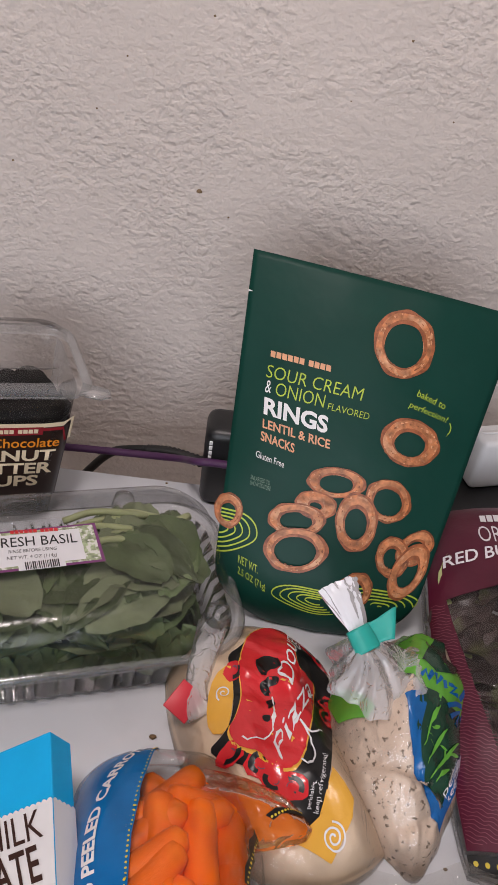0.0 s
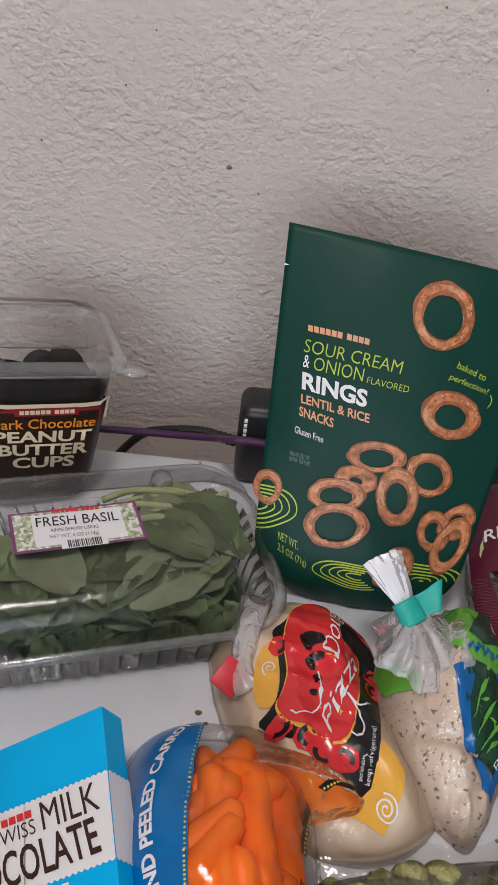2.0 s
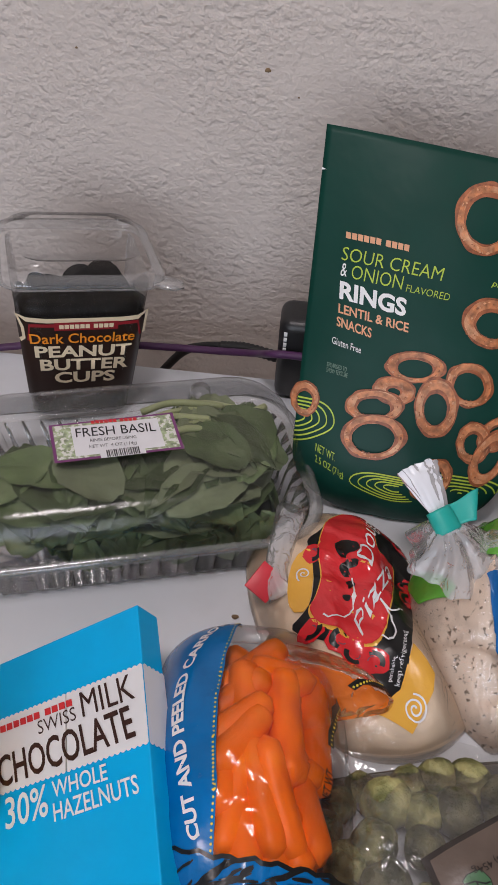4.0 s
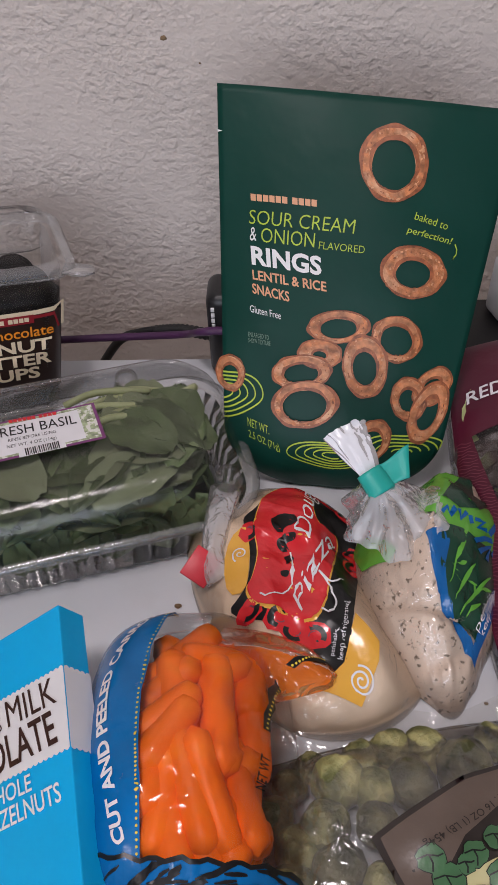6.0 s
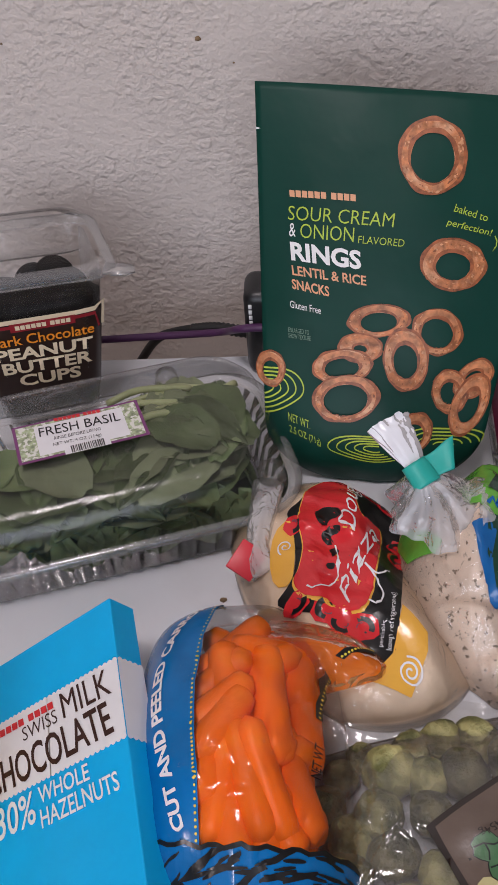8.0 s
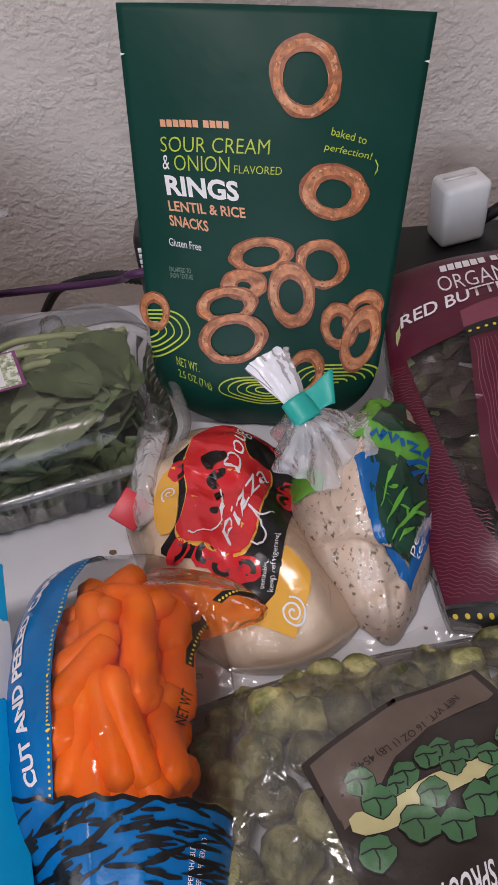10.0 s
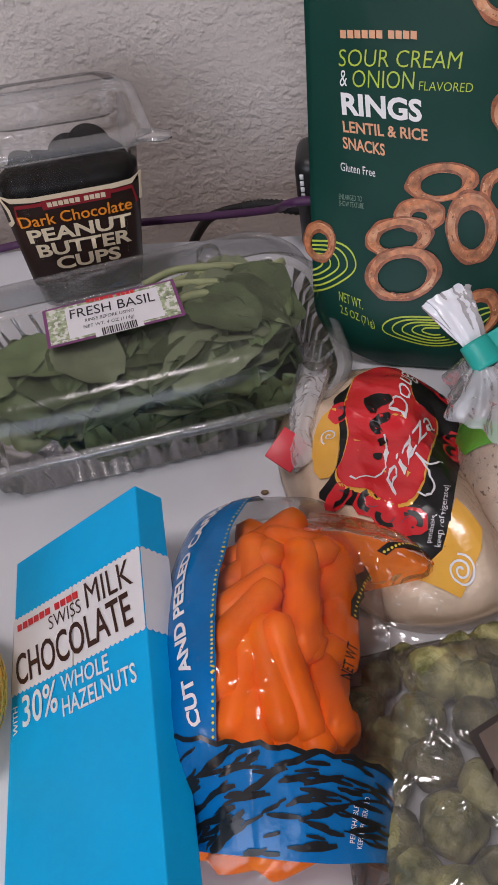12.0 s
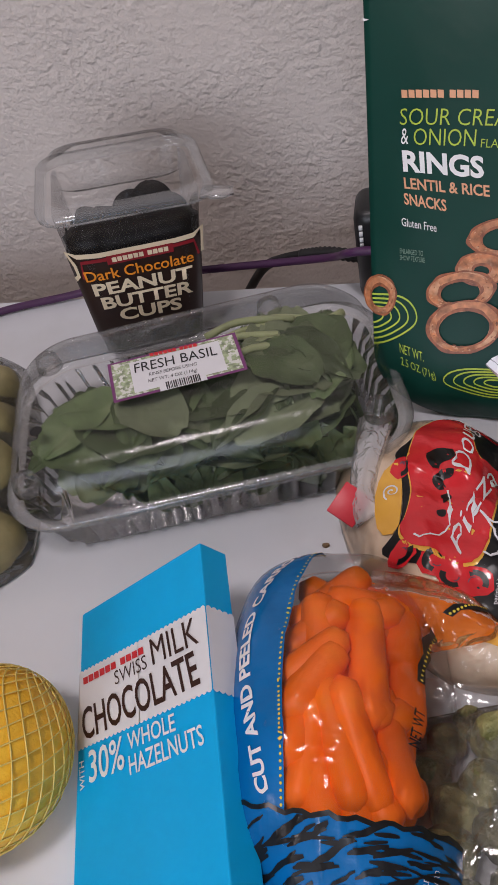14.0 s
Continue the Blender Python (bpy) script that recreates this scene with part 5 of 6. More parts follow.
def pizza_dough():
    t = thing("pizza_dough_bag", "plastic bag of raw pizza dough with red and black print", "dough bag", (0.089, 0.326, 0))
    inv = t.matrix_basis.inverted()
    S = pizza_top
    part("dough", closed_bag(dough_below(S), 40, 52, 0.0006), DOUGH, t, "pale raw dough lump")
    part("bag_film", closed_bag(S, 40, 52, 0.0012), CRINKLE, t, "clear glossy plastic film")
    black = smooth_loop([(-0.26, 0.59), (0.00, 0.61), (0.38, 0.78), (0.72, 0.72), (0.86, 0.62), (0.93, 0.48), (0.78, 0.10), (0.17, -0.41), (-0.11, -0.63), (-0.31, -0.71), (-0.40, -0.69), (-0.43, -0.55), (-0.43, -0.38), (-0.87, 0.01), (-0.62, 0.05), (-0.47, 0.15), (-0.31, 0.38)], 2)
    printed("black_panel", outline(black), S, BLACK_INK, t, 0.0005, 0.05, "black printed panel")
    red = smooth_loop([(0.31, 0.78), (0.67, 0.78), (0.59, 0.59), (0.40, 0.33), (0.51, 0.29), (0.63, 0.27), (0.29, -0.03), (-0.12, -0.35), (-0.28, -0.33), (-0.42, -0.22), (-0.59, -0.10), (-0.59, 0.06), (-0.46, 0.11), (-0.30, 0.24), (-0.20, 0.45), (-0.01, 0.60)], 2)
    mid = (sum(p[0] for p in red) / len(red), sum(p[1] for p in red) / len(red))
    printed("name_panel_edge", outline([(mid[0] + (u - mid[0]) * 1.045, mid[1] + (v - mid[1]) * 1.035) for u, v in red]), S, AMBER, t, 0.0008, 0.05)
    printed("name_panel", outline(red), S, RED_FILM, t, 0.0014, 0.05, "red printed panel")
    printed("amber_panel", outline(smooth_loop([(-0.27, 0.50), (-0.49, 0.48), (-0.67, 0.32), (-0.75, 0.12), (-0.61, 0.04), (-0.44, 0.20), (-0.31, 0.38)], 1)), S, AMBER, t, 0.0006, 0.07)
    printed("amber_panel", outline([(-0.54, -0.73), (-0.17, -0.64), (0.17, -0.42), (0.24, -0.63), (0.14, -0.73), (-0.23, -0.89)]), S, AMBER, t, 0.0007, 0.07)
    printed("swirl", stroke(swirl(-0.11, -0.77, 0.13, 0.085, 2.2), 0.012, aspect=0.6), S, PAPER, t, 0.0011, 0.07)
    printed("swirl", stroke(swirl(-0.47, 0.32, 0.09, 0.06, 1.6), 0.010, aspect=0.6), S, PAPER, t, 0.0011, 0.07)
    # peppers and tomatoes on the black ground, each with a dark crescent and a pale glint
    rnd = random.Random(8)
    for u, v in [(-0.27, 0.43), (0.81, 0.65), (0.88, 0.57), (0.67, 0.11), (0.57, -0.02), (-0.66, -0.1), (-0.47, -0.25), (-0.41, -0.36), (-0.29, -0.44), (0.93, 0.47)]:
        r = rnd.uniform(0.11, 0.16)
        pts = [(u + r * (0.85 + 0.3 * rnd.random()) * math.cos(k * math.tau / 14), v + r * 0.6 * (0.85 + 0.3 * rnd.random()) * math.sin(k * math.tau / 14)) for k in range(14)]
        printed("printed_pepper", outline([(max(-0.96, min(0.96, p)), max(-0.96, min(0.96, q))) for p, q in pts]), S, RED_FILM, t, 0.0008, 0.05)
        turn = rnd.uniform(0, 6)
        arc = [(max(-0.96, min(0.96, u + r * 0.6 * math.cos(turn + 0.35 * k))), v + r * 0.36 * math.sin(turn + 0.35 * k)) for k in range(8)]
        printed("printed_shade", stroke(arc, 0.030, aspect=0.6), S, BLACK_INK, t, 0.0010, 0.05)
        arc = [(max(-0.96, min(0.96, u + r * 0.3 * math.cos(turn + 2 + 0.4 * k))), v + r * 0.2 * math.sin(turn + 2 + 0.4 * k)) for k in range(5)]
        printed("printed_glint", stroke(arc, 0.008, aspect=0.6), S, ROSE, t, 0.0011, 0.05)
    # dark drawn scene on the red ground, as plain blots
    for pts in [[(-0.02, 0.44), (0.16, 0.47), (0.26, 0.39), (0.19, 0.31), (0.07, 0.34), (-0.01, 0.28), (-0.05, 0.35)], [(-0.05, 0.29), (0.14, 0.27), (0.11, 0.21), (-0.01, 0.24), (-0.0, 0.17), (-0.09, 0.18), (-0.11, 0.25)], [(-0.13, 0.14), (-0.02, 0.15), (-0.01, 0.09), (-0.12, 0.08)], [(-0.23, 0.06), (-0.12, 0.04), (-0.18, -0.0), (-0.24, 0.02)]]:
        printed("printed_blot", outline(smooth_loop(pts, 2)), S, BLACK_INK, t, 0.0017, 0.05)
    printed("white_stroke", stroke([(-0.51, -0.05), (-0.49, -0.09), (-0.41, -0.09), (-0.34, -0.11), (-0.18, -0.06), (-0.11, 0.02), (-0.01, 0.16)], 0.012, aspect=0.6), S, PAPER, t, 0.0019, 0.05)
    words("Pizza", S, (-0.28, -0.29), (0.50, 0.17), (-0.35, -0.20), PAPER, t, -0.004, 0.35, 0.0021, 0, 0.05)
    words("Dough", S, (0.24, 0.14), (0.79, 0.68), (0.10, 0.23), PAPER, t, -0.004, 0.35, 0.0021, 0, 0.05)
    printed("white_stroke", stroke([(p.x, p.y) for p in curve_points([(u, v, 0) for u, v in [(-0.10, -0.32), (-0.05, -0.36), (0.06, -0.31), (0.10, -0.16), (0.09, -0.08), (0.13, -0.17), (0.25, -0.18)]], 6)], 0.011, aspect=0.6), S, PAPER, t, 0.0020, 0.05)
    words("perishable,", S, (-0.22, -0.59), (-0.04, -0.46), (-0.27, -0.58), PAPER, t, 0, 0, 0.0012, 0, 0.07)
    words("keep refrigerated", S, (-0.16, -0.63), (0.21, -0.34), (-0.22, -0.61), PAPER, t, 0, 0, 0.0012, 0, 0.07)
    # twisted end with red tape
    part("bag_end", tube(curve_points([(0.036, 0.332, 0.032), (0.029, 0.345, 0.038), (0.030, 0.362, 0.043), (0.033, 0.380, 0.047), (0.036, 0.396, 0.050)], 5), [0.012 - 0.0006 * k for k in range(8)] + [0.0085 + 0.0002 * k for k in range(13)], 40, 0.75, True, 0.04), END_FILM, t, "twisted clear film end")
    bm = box_bm(-0.012, 0.010, -0.0095, 0.0095, -0.0012, 0.0012, 0.0005)
    bmesh.ops.transform(bm, matrix=pose(0.022, 0.338, 0.040, 25, -20, 55), verts=bm.verts)
    part("tape", bm, RED_TAPE, t, "folded red tape")
    for ob in t.children:
        ob.matrix_parent_inverse = inv


pizza_dough()


# ---- herb dough bag ----
def herb_dough():
    t = thing("herb_dough_bag", "clear bag of speckled herb dough closed with teal tape", "dough bag", (0.173, 0.34, 0))
    inv = t.matrix_basis.inverted()
    S = herb_top
    part("dough", closed_bag(dough_below(S), 40, 52, 0.0006), HERB_DOUGH, t, "beige dough with dark herb specks")
    part("bag_film", closed_bag(S, 40, 52, 0.0012), CRINKLE, t, "clear glossy plastic film")
    printed("green_panel", outline([(-0.39, 0.67), (0.11, 0.96), (0.42, 0.29), (0.74, 0.40), (0.80, 0.23), (0.93, -0.01), (0.75, -0.11), (0.50, -0.13), (0.34, -0.03), (0.06, -0.02), (-0.23, 0.11)]), S, LEAF_PRINT, t, 0.0005, 0.05, "leaf green printed panel")
    printed("blue_panel", outline([(-0.12, -0.11), (0.07, -0.07), (0.17, -0.13), (0.09, -0.28), (0.12, -0.45), (0.28, -0.59), (0.57, -0.68), (0.96, -0.06), (0.96, -0.27), (0.68, -0.81), (0.20, -0.63), (-0.01, -0.46), (-0.08, -0.29)]), S, ROYAL, t, 0.0008, 0.05, "blue printed panel")
    printed("dark_panel", outline([(0.05, -0.04), (0.33, 0.00), (0.56, -0.03), (0.80, 0.01), (0.93, -0.01), (0.92, -0.26), (0.61, -0.67), (0.28, -0.59), (0.11, -0.45), (0.03, -0.29)]), S, DARK_GREEN, t, 0.0007, 0.05, "dark green printed panel")
    printed("dark_panel", outline([(0.01, 0.18), (0.41, 0.90), (0.43, 0.41), (0.66, 0.43), (0.48, 0.23), (0.23, 0.14)]), S, DARK_GREEN, t, 0.0010, 0.05, "dark green printed panel")
    printed("green_panel", outline([(-0.95, 0.17), (-0.89, 0.25), (-0.65, 0.04), (-0.45, -0.13), (-0.55, -0.19), (-0.83, -0.12)]), S, LEAF_PRINT, t, 0.0006, 0.05)
    # drawn herb sprigs
    for pts in [[(0.16, -0.38), (0.27, -0.2), (0.37, -0.1)], [(0.21, -0.48), (0.38, -0.32), (0.5, -0.22)], [(0.3, -0.53), (0.51, -0.41), (0.75, -0.22)], [(0.26, -0.31), (0.18, -0.26)], [(0.35, -0.38), (0.23, -0.33)], [(0.41, -0.34), (0.54, -0.34)], [(0.51, -0.41), (0.51, -0.34)], [(0.6, -0.36), (0.77, -0.31)], [(0.27, -0.26), (0.38, -0.23)], [(0.39, -0.54), (0.61, -0.45)]]:
        line = [(p.x, p.y) for p in curve_points([(u, v, 0) for u, v in pts], 5)]
        sides, bm = [], bmesh.new()
        for k, (u, v) in enumerate(line):
            w = 0.004 + 0.016 * math.sin(math.pi * (k + 0.3) / len(line)) ** 2
            sides.append((bm.verts.new((u - w, v + w * 0.5, 0)), bm.verts.new((u + w, v - w * 0.5, 0))))
        for (a, b), (c, d) in zip(sides, sides[1:]):
            bm.faces.new((a, b, d, c))
        printed("printed_leaf", bm, S, LEAF_PRINT, t, 0.0014, 0.05)
    # the big blue letters cannot be read: plain strokes
    for pts in [[(0.04, 0.04), (0.09, 0.1), (0.15, 0.04), (0.19, 0.11)], [(0.23, 0.13), (0.28, 0.06), (0.33, 0.14)], [(0.38, 0.13), (0.43, 0.07)], [(0.45, 0.12), (0.57, 0.14), (0.51, 0.07), (0.63, 0.1)], [(0.96, 0.79), (0.67, 0.09)], [(0.51, -0.05), (0.63, 0.03), (0.73, 0.07)], [(0.57, -0.11), (0.73, 0.02), (0.69, -0.12)], [(0.78, -0.03), (0.82, 0.11)]]:
        printed("name_bar", stroke(pts, 0.034, aspect=0.6), S, ROYAL, t, 0.0011, 0.05)
    words("perishable,", S, (0.65, -0.60), (0.89, -0.32), (0.54, -0.57), PAPER, t, 0, 0, 0.0015, 0, 0.07)
    words("keep refrigerated", S, (0.74, -0.62), (0.96, -0.17), (0.64, -0.60), PAPER, t, 0, 0, 0.0015, 0, 0.07)
    # gathered neck: film pleats that spread from the tape over the dough
    def neck(u, v):
        f = (v + 1) / 2
        a = -0.55 + 2.15 * (u + 1)
        r = 0.0075 + 0.026 * f ** 1.15 + 0.0035 * f * math.sin(13 * u + 2 * f) + 0.0016 * math.sin(31 * u + 5 * f) * f
        x, y = 0.1365 + 0.010 * f - r * math.cos(a) * 0.95, 0.3605 - 0.004 * f - r * math.sin(a)
        z = 0.0925 - 0.026 * f ** 1.5 + 0.004 * math.sin(17 * u) * f * (1 - f)
        return (x, y, max(z, herb_top(min(0.9, max(-0.9, (x - 0.174) / 0.05)), min(0.9, max(-0.9, (y - 0.346) / 0.085)))[2] + 0.0008))
    part("bag_neck", sheet(neck, 72, 16), NECK_FILM, t, "gathered film neck")
    n1 = curve_points([(0.1385, 0.3575, 0.0885), (0.1345, 0.3630, 0.0925), (0.1300, 0.3690, 0.0965)], 4)
    part("tape", tube(n1, [0.0100 - 0.0001 * k for k in range(9)], 18, 0.7), TEAL, t, "teal tape")
    bm = sheet(lambda u, v: (0.1460 + 0.009 * u, 0.3690 + 0.003 * u + 0.007 * v + 0.002 * u * v, 0.0985 + 0.004 * u + 0.006 * v + 0.0010 * math.sin(3 * u)), 8, 8)
    part("tape_flag", bm, TEAL, t, "free end of the teal tape").modifiers.new("thick", "SOLIDIFY").thickness = 0.0006
    bm = tube(curve_points([(0.1305, 0.3685, 0.096), (0.1265, 0.3760, 0.100), (0.1210, 0.3850, 0.1045), (0.1150, 0.3945, 0.1085)], 6), [0.0070 + 0.00046 * k for k in range(19)], 84, 0.42, False, 0.055)
    for v in bm.verts:
        far = min(1.0, max(0.0, (v.co.y - 0.372) / 0.022))
        v.co += Vector((noise.noise(v.co * 300), noise.noise(v.co * 260 + Vector((7, 1, 3))), noise.noise(v.co * 330 + Vector((2, 9, 4))))) * 0.0028 * far * far
    part("bag_tail", bm, MILKY, t, "flared milky film tail")
    for ob in t.children:
        ob.matrix_parent_inverse = inv


herb_dough()


# ---- bag of brussels sprouts ----
def sprout_bag():
    t = thing("sprout_bag", "clear bag of green brussels sprouts with a taupe label, lying flat", "vegetable bag", (0.18, 0.14, 0))
    inv = t.matrix_basis.inverted()
    S = sprout_top
    part("bag_film", closed_bag(S, 50, 46), SPROUT_FILM, t, "clear wrinkled plastic film")
    rnd = random.Random(21)
    meshes = []
    for k in range(4):
        bm = bmesh.new()
        bmesh.ops.create_icosphere(bm, subdivisions=3, radius=1)
        for v in bm.verts:
            d = v.co.normalized()
            a = math.atan2(d.y, d.x)
            layers = 0.05 * math.sin(4 * a + 3 * d.z + k) * (1 - d.z * d.z) + 0.035 * math.sin(9 * a + 7 * d.z + 2 * k)
            v.co = d * (1 + layers + 0.06 * noise.noise(d * 1.8 + Vector((k, 0, 0))))
            v.co.z *= 1.12
            if v.co.z < -0.85:
                v.co.z = -0.85
        me = bpy.data.meshes.new("sprout")
        bm.to_mesh(me)
        bm.free()
        for p in me.polygons:
            p.use_smooth = True
        me.materials.append(SPROUT)
        meshes.append(me)
    placed = []
    tries = 0
    while len(placed) < 130 and tries < 12000:
        tries += 1
        u, v = rnd.uniform(-0.90, 0.86), rnd.uniform(-0.86, 0.90)
        r = rnd.uniform(0.0120, 0.0168)
        x, y, z = S(u, v)
        if z < r * 1.7:
            r = z / 2 - 0.0005
        if r < 0.009 or any(math.hypot(x - a, y - b) < 0.68 * (r + c) for a, b, c in placed):
            continue
        placed.append((x, y, r))
        ob = new("sprout", meshes[rnd.randrange(4)])
        ob.matrix_world = Matrix.Translation((x, y, max(r * 0.98, z - r - 0.001))) @ pose(0, 0, 0, rnd.choice((90, 150, 200, 230)) + rnd.uniform(-50, 50), rnd.uniform(-60, 60), rnd.uniform(0, 360)) @ Matrix.Diagonal((r * 0.95, r * 0.95, r * 0.95, 1))
        ob.parent = t
    # label, read from the far side
    edge = [(-0.47, 0.40), (-0.30, 0.475), (0.0, 0.60), (0.25, 0.665), (0.42, 0.69), (0.47, 0.55), (0.54, 0.2), (0.58, -0.2), (0.58, -0.80), (-0.24, -0.80), (-0.33, -0.35), (-0.38, -0.02), (-0.42, 0.22)]
    lab = printed("label", outline(edge), S, ESPRESSO, t, 0.0008, 0.06, "taupe and dark brown printed label")
    inner = [(-0.43, 0.385), (-0.28, 0.45), (0.0, 0.575), (0.25, 0.64), (0.395, 0.665), (0.44, 0.53), (0.40, 0.50), (0.10, 0.43), (-0.08, 0.32), (-0.24, 0.14), (-0.36, 0.06)]
    printed("label_field", outline(inner), S, TAUPE, lab, 0.0012, 0.06)
    printed("label_field", outline([(-0.30, -0.30), (0.0, -0.345), (0.3, -0.34), (0.56, -0.30), (0.56, -0.78), (-0.22, -0.78)]), S, TAUPE, lab, 0.0012, 0.06)
    printed("printed_stalk", outline(smooth_loop([(-0.335, 0.125), (-0.20, 0.12), (0.0, 0.205), (0.20, 0.22), (0.40, 0.26), (0.40, 0.17), (0.20, 0.14), (0.02, 0.10), (-0.16, 0.02), (-0.33, 0.02)], 1)), S, PRINT_CREAM, lab, 0.0014, 0.06)
    for k, (u, v, r) in enumerate(((-0.25, 0.245, 0.060), (-0.20, 0.15, 0.068), (-0.06, 0.235, 0.055), (-0.11, 0.20, 0.040), (0.05, 0.29, 0.055), (0.12, 0.32, 0.046), (0.03, 0.13, 0.062), (0.14, 0.23, 0.050), (0.22, 0.28, 0.050), (-0.06, 0.02, 0.082), (0.08, -0.02, 0.072), (0.20, 0.06, 0.070), (0.31, 0.12, 0.060), (0.30, 0.24, 0.050), (-0.26, -0.06, 0.072), (0.36, 0.02, 0.06), (0.40, 0.30, 0.05))):
        pts = [(u + r * math.cos(a * math.tau / 16) * (1 + 0.10 * math.sin(3 * a + k)), v + r * 1.02 * math.sin(a * math.tau / 16) * (1 + 0.10 * math.cos(2 * a + k))) for a in range(16)]
        big = [(u + (p - u) * 1.07, v + (q - v) * 1.07) for p, q in pts]
        printed("printed_sprout_edge", outline(big), S, BLACK_INK, lab, 0.0016 + 0.00004 * k, 0.06)
        spr = printed("printed_sprout", outline(pts), S, PRINT_GREEN, lab, 0.0018 + 0.00004 * k, 0.06)
        bm = stroke([(u - r * 0.9, v + r * 0.15), (u - r * 0.2, v + r * 0.3), (u + r * 0.5, v + r * 0.1), (u + r * 0.9, v + r * 0.2)], 0.007)
        stroke([(u - r * 0.1, v + r * 0.3), (u + r * 0.05, v - r * 0.3), (u - r * 0.1, v - r * 0.9)], 0.007, bm)
        printed("printed_vein", bm, S, BLACK_INK, lab, 0.0021 + 0.00004 * k, 0.06)
    words("NET WT. 16 OZ (1 LB) 454g", S, (0.270, 0.575), (-0.270, 0.325), (0.290, 0.535), ESPRESSO, lab, 0.002, 0, 0.0018, 0.3, 0.06)
    words("SPROUTS", S, (0.165, -0.175), (-0.105, -0.235), (0.150, -0.285), PAPER, lab, 0.018, 0, 0.0018, 0, 0.06)
    words("BRUSSELS", S, (0.42, -0.34), (-0.22, -0.42), (0.40, -0.50), PAPER, lab, 0.018, 0, 0.0018, 0, 0.06)
    # flattened film fin along the far edge
    bm = sheet(lambda u, v: (0.118 + 0.112 * u, 0.226 + 0.018 * u + 0.020 * v + 0.004 * math.sin(9 * u), 0.006 + 0.006 * math.sin(7 * u + 2 * v) * (1 - abs(v)) + 0.002 * v + 0.002), 40, 6, -1, 1, -0.6, 1)
    part("film_fin", bm, SPROUT_FILM, t, "flattened film edge")
    for ob in t.children:
        ob.matrix_parent_inverse = inv


sprout_bag()


# ---- bag of red butter lettuce ----
def lettuce_bag():
    t = thing("lettuce_bag", "wine red striped bag of red butter lettuce with clear window", "salad bag", (0.322, 0.396, 0))
    inv = t.matrix_basis.inverted()
    S = lettuce_top

    def under(p):
        return max(0.0008, (p.y - 0.246) * 0.20 - 0.004)

    part("bag_film", closed_bag(S, 46, 50, 0.0015, under), FILM, t, "clear plastic film")
    rnd = random.Random(4)
    meshes = []
    for k in range(6):
        me = leaf_mesh(0.085, 0.06, 40 + k).copy()
        me.name = "lettuce_leaf"
        me.materials.clear()
        me.materials.append(LETTUCE_DARK if k < 4 else LETTUCE_PALE)
        for v in me.vertices:
            v.co.z += 0.008 * noise.noise(v.co * 60 + Vector((k, 0, 0)))
        meshes.append(me)
    for k in range(70):
        u, v = rnd.uniform(-0.78, 0.6), rnd.uniform(-0.75, 0.7)
        x, y, z = S(u, v)
        ob = new("lettuce_leaf", meshes[rnd.choice((0, 1, 2, 3, 0, 1, 2, 3, 4, 5))])
        ob.matrix_world = Matrix.Translation((x, y, z - rnd.uniform(0.010, 0.022))) @ pose(0, 0, 0, rnd.uniform(-12, 18), rnd.uniform(-15, 15), rnd.uniform(0, 360)) @ Matrix.Scale(0.7, 4)
        ob.parent = t
    # printed parts: head, side stripe field, front strip
    head = [(-0.985, 0.97), (0.97, 0.97), (0.97, 0.30), (0.2, 0.40), (-0.40, 0.40), (-0.62, 0.33), (-0.985, 0.30)]
    printed("head_panel", outline(head), S, WINE, t, 0.0006, 0.06, "wine red printed head")
    side = [(-0.985, 0.32), (-0.90, 0.32), (-0.86, 0.10), (-0.80, -0.25), (-0.745, -0.55), (-0.66, -0.74), (-0.45, -0.80), (0.5, -0.82), (0.97, -0.82), (0.97, -0.90), (-0.985, -0.90)]
    printed("side_panel", outline(side), S, WINE, t, 0.0006, 0.06, "wine red printed side with pale wavy lines")
    strip = [(-0.56, 0.28), (0.10, 0.36), (0.06, -0.80), (-0.62, -0.78), (-0.655, -0.45), (-0.60, -0.05)]
    printed("strip_panel", outline(strip), S, WINE, t, 0.0008, 0.06, "wine red printed strip with pale wavy lines")
    printed("strip_top", outline([(-0.57, 0.355), (-0.36, 0.37), (-0.2, 0.38), (-0.2, 0.31), (-0.565, 0.28)]), S, BLACK_INK, t, 0.0012, 0.06)
    printed("clear_patch", outline([(-0.565, 0.47), (-0.2, 0.50), (-0.2, 0.38), (-0.57, 0.355)]), S, ROSE, t, 0.0012, 0.06, "milky pink patch")
    bm = bmesh.new()
    for k in range(9):
        u, v = -0.545 + 0.045 * k, 0.316 + 0.004 * k
        outline([(u + 0.010 * math.cos(j * math.tau / 8), v + 0.008 * math.sin(j * math.tau / 8)) for j in range(8)], bm)
    printed("dot_border", bm, S, YELLOW_INK, t, 0.0016, 0.5, "row of yellow dots")
    for k in range(68):
        pts = []
        v0 = 0.30 - 0.0178 * k
        for s in range(14):
            f = s / 13
            u = -0.975 + 0.30 * f
            pts.append((u, v0 - 0.10 * f + 0.006 * math.sin(9 * f * 3 + k)))
        keep = [p for p in pts if p[1] > -0.88 and p[0] < (-0.905 + (0.32 - p[1]) * 0.215 if p[1] > -0.55 else -0.66)]
        if len(keep) > 2:
            printed("wavy_line", stroke(keep, 0.0035, None, 0.8), S, ROSE, t, 0.0011, 0.06)
    for k in range(32):
        u0 = -0.54 + 0.0195 * k
        pts = [(u0 - 0.045 * (s / 20) + 0.006 * math.sin(s * 1.1 + k), 0.26 - 1.0 * s / 20) for s in range(21)]
        printed("wavy_line", stroke(pts, 0.0035, None, 0.8), S, ROSE, t, 0.0012, 0.06)
